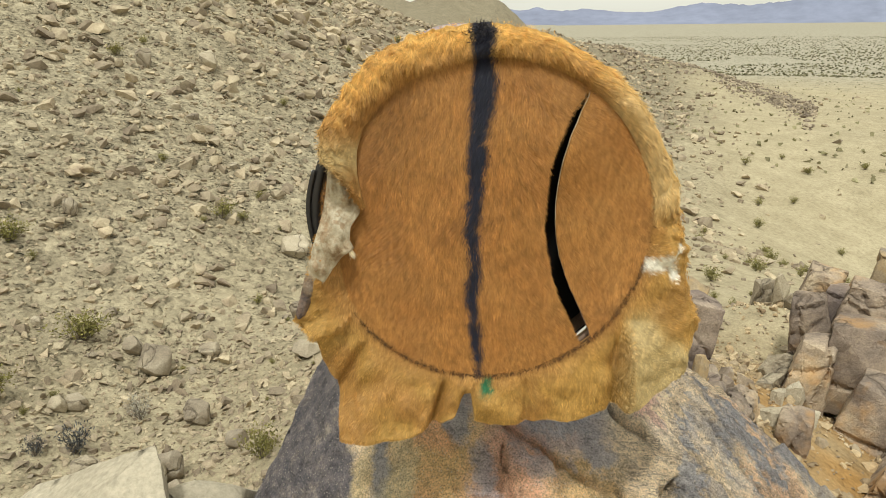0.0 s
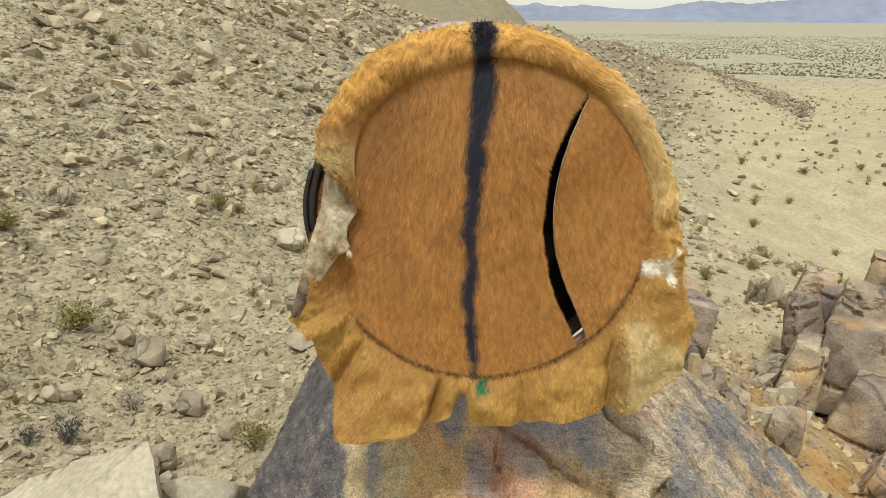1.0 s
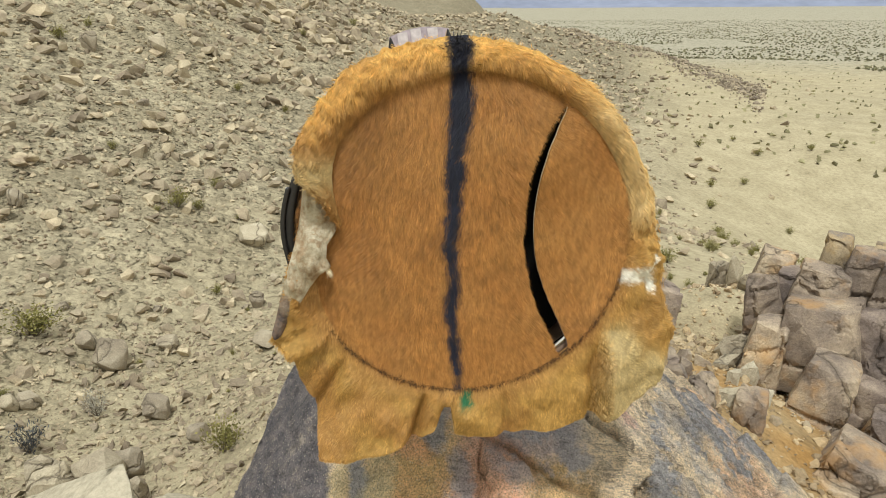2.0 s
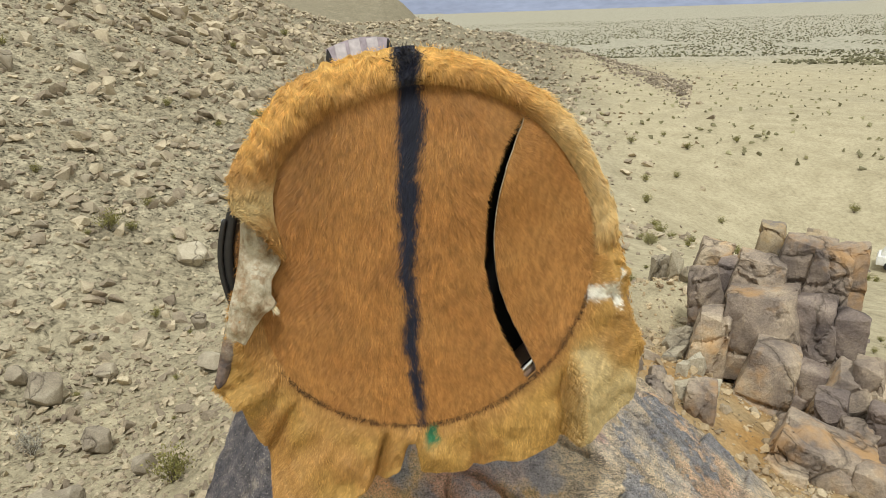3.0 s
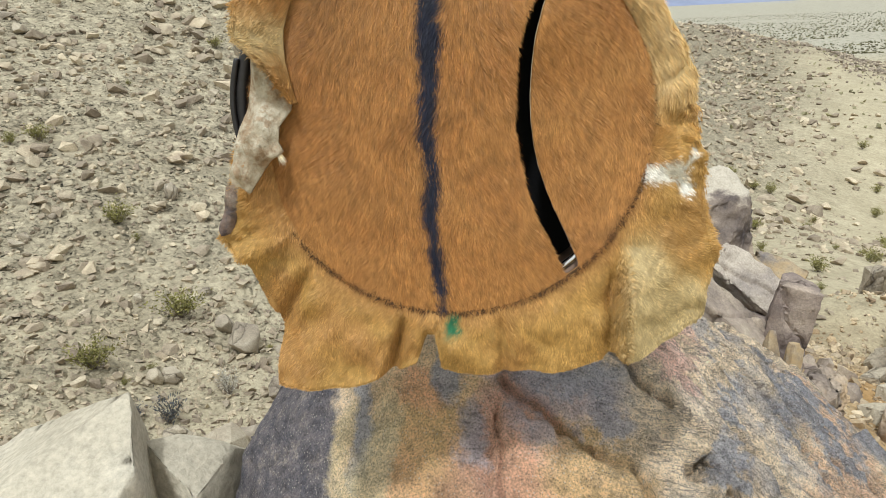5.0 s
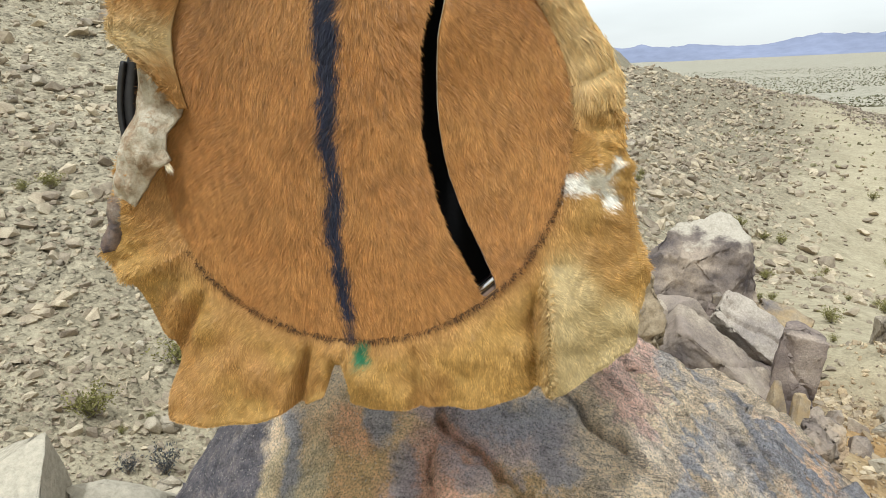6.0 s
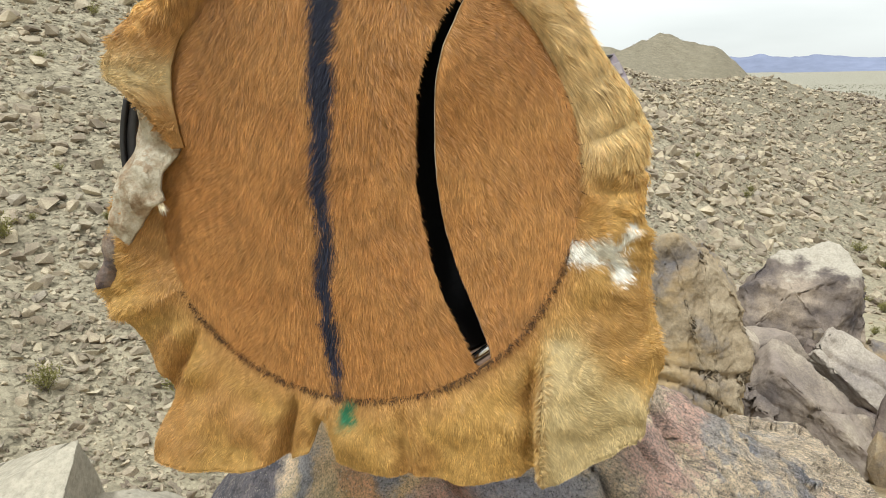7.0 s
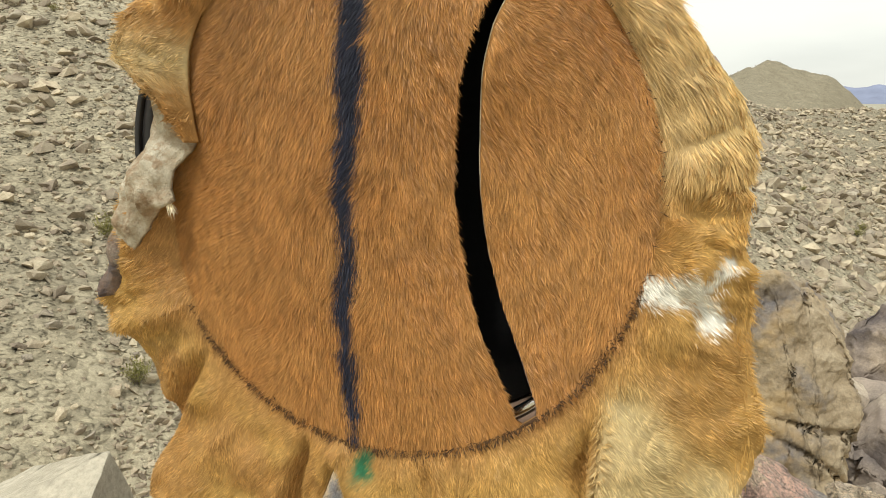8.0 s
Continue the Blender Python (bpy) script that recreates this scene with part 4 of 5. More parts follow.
def build_scree():
    rng = np.random.default_rng(4)
    protos, chips = small_hulls(20, 13, 300), small_hulls(20, 6, 330)
    for name, shapes, count, least, most, steep, label in (("scree_chips", chips, 54000, 3.6, 10, 2.4, "small angular chips covering the slope"), ("scree_stones", protos, 37000, 7.2, 34, 2.0, "loose angular stones strewn over the slope")):
        x, y, r = scatter_places(rng, count, -78, 22, 4.6, 240)
        patch = bumps(x / 3.3, y / 3.3, 12) + 0.7 * bumps(x / 9, y / 9, 13)
        want = np.clip((hill_toe(y) + 13 + 0.12 * np.clip(y - 40, 0, 150) - x) / 20 + 0.3 * spur(x, y), 0.05, 1) ** 1.3 * np.clip(1.0 + 0.5 * patch, 0.35, 1) 
        keep = (rng.uniform(size=len(x)) < want) & ~((x > -0.6) & (y < 7))
        x, y, r = x[keep], y[keep], r[keep]
        size = r / 1178 * np.minimum(least * (1 - rng.uniform(size=len(x))) ** (-1 / steep), most)
        strew(name, shapes, x, y, np.minimum(size, 1.4), rng, SCREE, label, "stones", 0.6, 0.2, 0.4)
    x, y, r = scatter_places(rng, 19000, -56, -6, 4.6, 15)
    keep = x < -0.8
    strew("gully_gravel", chips, x[keep], y[keep], r[keep] / 1178 * np.minimum(3.2 * (1 - rng.uniform(size=keep.sum())) ** (-1 / 1.6), 26), rng, SCREE, "small stones lying in the sandy gully", "gravel", 0.6)
    # rocky spurs running out into the wash
    a = rng.uniform(5.5, 20.5, 3400)
    r = np.interp(a, [5, 9, 12, 16, 21], [180, 190, 186, 165, 122]) + rng.normal(0, 12, 3400)
    a = np.radians(a)
    x, y = HOME[0] + r * np.sin(a), HOME[1] + r * np.cos(a)
    strew("spur_rocks", protos, x, y, np.minimum(0.3 * (1 - rng.uniform(size=3400)) ** -0.45, 1.15), rng, DARKSCREE, "dark broken rocks along a low spur", "stones")
    x, y, r = scatter_places(rng, 15000, 6, 40, 2.7, 10)
    keep = rng.uniform(size=len(x)) < np.clip(0.7 + bumps(x / 0.7, y / 0.7, 14), 0.15, 1)
    x, y, r = x[keep], y[keep], r[keep]
    size = np.minimum(r / 1178 * 5 * (1 - rng.uniform(size=len(x))) ** (-1 / 2.0), 0.12)
    strew("gravel", protos, x, y, size, rng, RUBBLE, "small tan stones and gravel between the boulders", "gravel", 0.6)
    x, y, r = scatter_places(rng, 3600, -17, 4, 120, 430)
    keep = land(x, y) > -24
    x, y, r = x[keep], y[keep], r[keep]
    strew("ridge_rocks", chips, x, y, r / 1178 * rng.uniform(1.2, 3.2, len(x)), rng, SCREE, "rocks and ledges along the far ridge", "stones", 0.9, -0.15)
    # larger single rocks, nearest part of the slope
    shapes = [boulder_mesh(500 + i, 14, 0.04, 0.24, 0.03, 0.5) for i in range(9)]
    for me in shapes:
        me.materials.append(BOULDER)
    x, y, r = scatter_places(rng, 420, -75, 6, 9, 75)
    keep = (hill_toe(y) - x > -1.5) & (rng.uniform(size=len(x)) < 0.62)
    for px, py, pr in zip(x[keep], y[keep], r[keep]):
        s = min(pr / 1178 * rng.uniform(13, 28), 1.2)
        ob = new("slope_rock", shapes[rng.integers(9)])
        ob.matrix_world = pose(px, py, float(land(px, py)) + s * 0.16, rng.normal(0, 12), rng.normal(0, 12), rng.uniform(0, 360)) @ Matrix.Diagonal((s * rng.uniform(0.85, 1.3), s * 0.9, s * rng.uniform(0.55, 0.85), 1))
        tagged(ob, "angular grey-tan rock lying on the scree", "rock", "larger rocks of the scree slope")
    for px, py, w, h in [(-6.33, 11.14, 0.74, 0.7), (-6.95, 11.49, 0.44, 0.4), (-5.83, 17.39, 1.0, 0.66), (-4.83, 9.87, 0.6, 0.44), (-5.74, 12.11, 0.54, 0.3), (-3.57, 8.78, 0.38, 0.35), (-10.47, 14.94, 0.4, 0.47), (-4.64, 14.13, 0.4, 0.46), (-6.81, 9.59, 0.44, 0.32), (-3.73, 12.27, 0.75, 0.32), (-14.49, 25.51, 0.7, 1.0), (-12.82, 27.37, 0.9, 1.1), (-6.96, 9.39, 0.34, 0.32)]:
        ob = new("slope_rock", boulder_mesh(int(700 + px * 10), 22, 0.08, 0.12, 0.02, 0.35))
        ob.data.materials.append(BOULDER)
        ob.matrix_world = pose(px, py, float(land(px, py)) + h * 0.36, 0, 0, px * 77) @ Matrix.Diagonal((w, w * 0.9, h * 1.1, 1))
        tagged(ob, "smooth rounded boulder resting among small stones", "rock", "rounded boulders of the slope")


build_scree()


# ---- desert shrubs ----
def blades(roots, ways, lengths, widths, rng, bend=0.25, leafy=False):
    """Tapered flat blades; leafy: a single kinked leaf of two triangles."""
    n = len(roots)
    side = np.cross(ways, rng.normal(size=(n, 3)))
    side /= np.linalg.norm(side, axis=1)[:, None] + 1e-9
    drop = np.array([0, 0, -1.0]) * (lengths * bend)[:, None]
    w = widths[:, None] / 2
    mid, tip = roots + ways * lengths[:, None] * 0.55 + drop * 0.2, roots + ways * lengths[:, None] + drop * 0.6
    v = np.stack([roots - side * w, roots + side * w, mid - side * w * 0.8, mid + side * w * 0.8, tip], 1).reshape(-1, 3)
    if leafy:
        v = np.stack([roots, mid - side * w, mid + side * w, tip], 1).reshape(-1, 3)
        b = np.arange(n)[:, None] * 4
        return v, np.concatenate([b + [[0, 1, 2]], b + [[1, 3, 2]]])
    b = np.arange(n)[:, None] * 5
    t = np.concatenate([b + [[0, 1, 3]], b + [[0, 3, 2]], b + [[2, 3, 4]]])
    return v, t


def make_bush(name, seed, leaf, label, stems=26, leaves=760, spread=0.5, tall=0.55, leaf_size=0.07, leaf_width=0.03):
    rng = np.random.default_rng(seed)
    thing = new(name)
    tagged(thing, label, "bush")
    a, lean = rng.uniform(0, 6.3, stems), rng.uniform(0.1, 1.0, stems)
    ways = np.stack([np.cos(a) * lean * spread * 1.6, np.sin(a) * lean * spread * 1.6, np.full(stems, tall * 1.3)], 1)
    reach = np.linalg.norm(ways, axis=1)
    ways /= reach[:, None]
    long = rng.uniform(0.6, 1.0, stems) * 0.62
    v, t = blades(np.zeros((stems, 3)) - (0, 0, 0.03), ways, long, np.full(stems, 0.014), rng, 0.0)
    part_mesh("stem", raw_mesh("stem", v, t), STEM, thing)
    k = rng.integers(stems, size=leaves)
    along = rng.uniform(0.3, 1.05, leaves)
    roots = ways[k] * (long[k] * along)[:, None] + rng.normal(0, 0.045, (leaves, 3))
    roots[:, 2] = np.maximum(roots[:, 2], 0.02)
    lw = ways[k] + rng.normal(0, 0.75, (leaves, 3))
    lw /= np.linalg.norm(lw, axis=1)[:, None]
    v, t = blades(roots, lw, rng.uniform(0.5, 1.2, leaves) * leaf_size, rng.uniform(0.6, 1.2, leaves) * leaf_width, rng, 0.1, True)
    part_mesh("foliage", raw_mesh("foliage", v, t), leaf, thing)
    return thing


def set_bush(model, x, y, w, h, turn):
    m = pose(x, y, float(land(x, y)), 0, 0, turn) @ Matrix.Diagonal((w, w, h / 0.62, 1))
    return copy_thing(model, m)


def build_bushes():
    rng = np.random.default_rng(8)
    green = [make_bush("creosote_bush", 60 + i, LEAF, "small olive-green creosote bush on sandy ground") for i in range(4)]
    dry = [make_bush("dry_bush", 70 + i, DRYLEAF, "dried whitish-grey bush with fine twigs", 40, 700, 0.55, 0.5, 0.1, 0.02) for i in range(2)]
    dark = make_bush("dark_bush", 75, DARKLEAF, "dark blue-grey leafless bush among stones", 40, 420, 0.6, 0.5, 0.1, 0.026)
    for i, (x, y, w, h) in enumerate([(-7.78, 11.26, 1.0, 0.55), (-7.93, 17.52, 0.7, 0.5), (-2.85, 8.05, 0.5, 0.45), (-7.87, 9.05, 0.75, 0.55), (-10.67, 13.21, 0.8, 0.5), (-13.89, 9.93, 0.75, 0.55), (-8.91, 7.25, 0.5, 0.42), (5.66, 19.57, 0.6, 0.45), (8.27, 23.88, 0.7, 0.5), (11.82, 32.94, 0.8, 0.55), (-14.13, 14.85, 0.65, 0.45), (7.87, 55.01, 1.1, 0.8)]):
        set_bush(green[i % 4], x, y, w * 1.35, h * 1.2, i * 67)
    for x, y, w, h in [(-5.70, 9.64, 0.55, 0.5), (3.81, 6.44, 0.9, 0.55)]:
        set_bush(dry[0], x, y, w, h, x * 40)
    set_bush(dark, -6.04, 8.48, 0.62, 0.6, 20), set_bush(dark, -6.43, 8.17, 0.4, 0.4, 80)
    x, y, r = scatter_places(rng, 260, -70, 36, 11, 90)
    hill = hill_share(x, y) > 0.5
    keep = np.where(hill, rng.uniform(size=len(x)) < 0.3, rng.uniform(size=len(x)) < 0.95)
    for px, py, pr in zip(x[keep], y[keep], r[keep]):
        s = min(pr / 1178 * rng.uniform(11, 26), 1.1)
        set_bush(green[rng.integers(4)], px, py, s * 1.25, s * 0.85, rng.uniform(0, 360))
    for model in (*green, *dry, dark):
        for o in (*model.children_recursive, model):
            bpy.data.objects.remove(o)
    tufts = small_hulls(8, 6, 800)
    x, y, r = scatter_places(rng, 900, 3, 40, 80, 420)
    keep = hill_share(x, y) < 1
    strew("valley_shrubs", tufts, x[keep], y[keep], rng.uniform(0.4, 1.1, keep.sum()), rng, WASHLEAF, "scattered low shrubs across the sandy wash", "shrubs", 0.7, 0.3, 0.1)
    x, y, r = scatter_places(rng, 15000, -2, 42, 330, 1500)
    keep = bumps(x / 90, y / 90, 15) > -0.55
    x, y = x[keep], y[keep]
    strew("plain_shrubs", tufts, x, y, rng.uniform(1.2, 3.0, len(x)), rng, PLAINLEAF, "evenly dotted desert shrubs on the far plain", "shrubs", 0.6, 0.3, 0.1)


build_bushes()


# ---- a car left in the wash ----
def prism(outline, half, worn):
    """A side outline of (x, z) drawn out to both sides, with worn edges."""
    bm = bmesh.new()
    sides = [[bm.verts.new((x, y, z)) for x, z in outline] for y in (-half, half)]
    bm.faces.new(sides[0]), bm.faces.new(sides[1][::-1])
    for i in range(len(outline)):
        j = (i + 1) % len(outline)
        bm.faces.new((sides[0][i], sides[1][i], sides[1][j], sides[0][j]))
    bmesh.ops.recalc_face_normals(bm, faces=bm.faces[:])
    bmesh.ops.bevel(bm, geom=bm.edges[:], offset=worn, segments=2, profile=0.6, affect="EDGES", clamp_overlap=True)
    return bm


def build_car(x, y, turn):
    paint, glass, rubber = plain("white_car_paint", (0.78, 0.78, 0.78), 0.25, 0, 30, 0.04), plain("dark_car_glass", (0.03, 0.04, 0.045), 0.08, 0, 30, 0.1), plain("tyre_rubber", (0.02, 0.02, 0.02), 0.8)
    car = new("parked_car")
    tagged(car, "white car parked on the sandy wash", "car")
    part("body", prism([(-2.3, 0.35), (2.3, 0.35), (2.32, 0.75), (2.2, 0.98), (1.2, 1.06), (-2.25, 1.08), (-2.34, 0.7)], 0.88, 0.06), paint, car)
    part("roof", prism([(-2.1, 1.07), (1.15, 1.05), (0.45, 1.68), (-1.75, 1.72)], 0.74, 0.05), paint, car)
    for a, b in ((-1.75, -0.95), (-0.85, 0.0), (0.08, 0.62)):
        for side in (-1, 1):
            pane = part("window", prism([(a, 1.12), (b + 0.12, 1.12), (b - 0.1, 1.58), (a + 0.08, 1.58)], 0.012, 0.004), glass, car, "dark tinted window")
            pane.location = (0, side * 0.745, 0)
    for wx in (-1.45, 1.45):
        for side in (-1, 1):
            wheel = part("wheel", lathe([(0.2, -0.1), (0.33, -0.1), (0.35, 0), (0.33, 0.1), (0.2, 0.1)], 28), rubber, car, "black tyre")
            wheel.location = (wx, side * 0.8, 0.35)
            part("rim", lathe([(0.001, -0.07), (0.21, -0.08), (0.21, 0.08), (0.001, 0.07)], 20), CHROME, wheel, "silver rim")
    for wx in (-2.33, 2.31):
        for side in (-1, 1):
            lens = part("light", prism([(wx - 0.02, 0.72), (wx + 0.02, 0.72), (wx + 0.02, 0.88), (wx - 0.02, 0.88)], 0.14, 0.01), CHROME, car)
            lens.location = (0, side * 0.66, 0)
    car.matrix_world = pose(x, y, float(land(x, y)), 0, 0, turn)


# ---- the hide-covered drum ----
# In the drum's own space x runs along the face, z up and y back from the face.
R = 0.2265
SLIT_V = [-0.1785, -0.143, -0.109, -0.06, -0.012, 0.05, 0.10, 0.143, 0.184]
SLIT_L = [0.1315, 0.114, 0.0995, 0.083, 0.0752, 0.0758, 0.083, 0.1015, 0.1305]
SLIT_R = [0.153, 0.1405, 0.1235, 0.1045, 0.0948, 0.094, 0.1005, 0.1165, 0.1385]
STRIPE_V = [-0.23, -0.152, -0.099, -0.048, 0.0, 0.057, 0.103, 0.155, 0.206, 0.27]
STRIPE_U = [-0.015, -0.019, -0.024, -0.019, -0.021, -0.017, -0.015, -0.008, -0.005, -0.008]
STRIPE_W = [0.003, 0.007, 0.0078, 0.008, 0.009, 0.0098, 0.0125, 0.0148, 0.0155, 0.0135]
# the border of the hide: turn in degrees, inner and outer reach, depth of the outer edge
BORDER = np.array([
    (170, 0.170, 0.173, -0.012), (165.5, 0.177, 0.188, -0.02), (161.5, 0.183, 0.198, -0.03), (159, 0.188, 0.210, -0.038), (157, 0.192, 0.225, -0.044), (155.5, 0.194, 0.239, -0.046), (152, 0.2, 0.25, -0.042), (148, 0.206, 0.257, -0.034), (139, 0.216, 0.262, -0.012), (124, 0.219, 0.275, 0.02), (105, 0.221, 0.268, 0.02), (83, 0.225, 0.266, 0.02),
    (60, 0.225, 0.262, 0.02), (46, 0.225, 0.262, 0.02), (36, 0.226, 0.263, 0.025), (28, 0.226, 0.264, 0.028), (22, 0.226, 0.271, 0.042), (16, 0.226, 0.281, 0.058), (12, 0.226, 0.287, 0.063), (6, 0.226, 0.287, 0.06), (3, 0.226, 0.28, 0.05), (0.5, 0.226, 0.287, 0.038), (-1.5, 0.226, 0.285, 0.03), (-4, 0.226, 0.281, 0.018), (-7, 0.226, 0.286, 0.02), (-11, 0.226, 0.297, 0.022), (-18, 0.226, 0.305, 0.01), (-23, 0.226, 0.326, 0.004), (-26.5, 0.226, 0.341, 0.0), (-33, 0.226, 0.353, 0.0), (-38, 0.226, 0.371, 0.0)])
SKIRT = np.array([
    (-42, 0.226, 0.368, 0.0), (-52, 0.226, 0.349, -0.004), (-66, 0.226, 0.332, 0.0), (-76, 0.226, 0.317, 0.0), (-90, 0.226, 0.311, 0.0), (-93.5, 0.226, 0.304, 0.0), (-95.5, 0.226, 0.258, 0.0), (-98, 0.226, 0.258, 0.0), (-99.5, 0.226, 0.298, 0.0), (-105, 0.226, 0.318, -0.01),
    (-114, 0.226, 0.354, -0.02), (-121, 0.226, 0.369, -0.036), (-125.3, 0.226, 0.377, -0.041), (-127, 0.226, 0.362, -0.038), (-129.5, 0.226, 0.344, -0.03), (-134, 0.225, 0.317, -0.01), (-141, 0.223, 0.308, 0.0), (-148, 0.220, 0.284, -0.02), (-156, 0.217, 0.292, -0.032), (-164, 0.212, 0.256, -0.03), (-172, 0.210, 0.243, -0.03), (-179, 0.208, 0.234, -0.02)])
EDGE = np.concatenate([BORDER, SKIRT])[::-1]


def along(v, table):
    """A smooth line through a table over SLIT_V."""
    return sum(np.interp(v + o, SLIT_V, table) for o in (-0.018, -0.009, 0, 0.009, 0.018)) / 5


def smooth_step(x, a, b):
    k = np.clip((x - a) / (b - a), 0, 1)
    return k * k * (3 - 2 * k)


def to_line(u, v, ua, va, ub, vb):
    """Distance of points from a short straight line."""
    s = np.clip(((u - ua) * (ub - ua) + (v - va) * (vb - va)) / ((ub - ua) ** 2 + (vb - va) ** 2), 0, 1)
    return np.hypot(u - ua - s * (ub - ua), v - va - s * (vb - va))


def coat(p, border):
    """The coat's colour at points of the drum: tawny face, yellow border, black back stripe, white blaze, pale belly, a
    green mark; the low border is dimmed as painted shade.
    """
    u, v = p[:, 0], p[:, 2]
    face, tawny, gold, cream, white, black, green = (np.array(c) for c in ((0.375, 0.172, 0.044), (0.475, 0.245, 0.075), (0.60, 0.395, 0.13), (0.64, 0.5, 0.25), (0.85, 0.82, 0.74), (0.012, 0.014, 0.03), (0.03, 0.16, 0.07)))
    r, th = np.hypot(u, v), np.degrees(np.arctan2(v, u))
    wob = bumps(u / 0.03, v / 0.03, 21)
    fine = bumps(u / 0.009, v / 0.009, 22)
    if border:
        k = np.clip((r - 0.228) / 0.03 + 0.25 * wob, 0, 1)[:, None]
        tawny = np.array([0.43, 0.225, 0.065])
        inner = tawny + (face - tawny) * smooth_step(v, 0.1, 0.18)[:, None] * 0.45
        # Gold darkens towards the skirt: the fall of light from above, painted in.
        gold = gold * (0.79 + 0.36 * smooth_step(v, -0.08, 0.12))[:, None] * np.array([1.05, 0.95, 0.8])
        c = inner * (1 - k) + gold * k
        k = np.clip(smooth_step(0.5 * wob + 0.6 * bumps(u / 0.07, v / 0.07, 23), -0.05, 0.5), 0, 1)[:, None] * 0.8
        c = c * (1 - k) + tawny * k
        pale = smooth_step(th, 138, 150) * (r < 0.3) * 0.8 * np.exp(-((v - 0.1) / 0.028) ** 2) + smooth_step(np.minimum(np.hypot(u - 0.255, (v + 0.235) * 1.2), to_line(u, v, 0.215, -0.17, 0.225, -0.27) * 1.6) + 0.014 * wob, 0.085, 0.04) * 0.9 * smooth_step(u, 0.192, 0.21) + smooth_step(th, -2, 10) * smooth_step(th, 60, 40) * 0.55
        k = np.clip(pale, 0, 1)[:, None]
        # Cream on the skirt is dimmed by the same painted shade.
        c = c * (1 - k) + cream * np.where(v < 0, 0.86, 1.0)[:, None] * k
        k = smooth_step(np.hypot(u - 0.262, (v + 0.125) * 0.9) + 0.012 * wob, 0.045, 0.015)[:, None] * 0.55
        c = c * (1 - k) + np.array([0.38, 0.2, 0.06]) * k
        spot = np.minimum(np.minimum(to_line(u, v, 0.222, -0.061, 0.254, -0.056) * 0.8, to_line(u, v, 0.25, -0.055, 0.266, -0.078)), to_line(u, v, 0.262, -0.055, 0.274, -0.04) * 1.5)
        k = smooth_step(spot + 0.002 * wob + 0.003 * fine, 0.0098, 0.005)[:, None]
        c = c * (1 - k) + white * k
        k = smooth_step(np.hypot(u + 0.001, (v + 0.243) * 0.6) + 0.004 * fine, 0.012, 0.006)[:, None]
        c = c * (1 - k) + green * k
    else:
        k = np.clip(0.3 + 0.35 * wob + (u > 0.08) * 0.25 - smooth_step(-u, 0.1, 0.2) * 0.1, 0, 1)[:, None]
        k = np.clip(k + 0.35 * bumps(u / 0.085, v / 0.07, 25)[:, None], 0, 1)
        c = face * (1 - k) + tawny * k * np.array([0.92, 0.9, 0.85])
        # Upper left darkened: shade of the overhanging flap painted into the coat.
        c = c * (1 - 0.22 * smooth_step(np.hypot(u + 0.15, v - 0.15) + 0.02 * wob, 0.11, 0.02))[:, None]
    half = np.interp(v, STRIPE_V, STRIPE_W) + 0.0022 * fine + 0.002 * bumps(u * 0 + v / 0.012, v * 0, 24)
    k = smooth_step(np.abs(u - np.interp(v, STRIPE_V, STRIPE_U)), half + 0.004, half - 0.002)
    k = np.where(v < -0.228, 0, k)[:, None]
    return c * (1 - k) + black * k


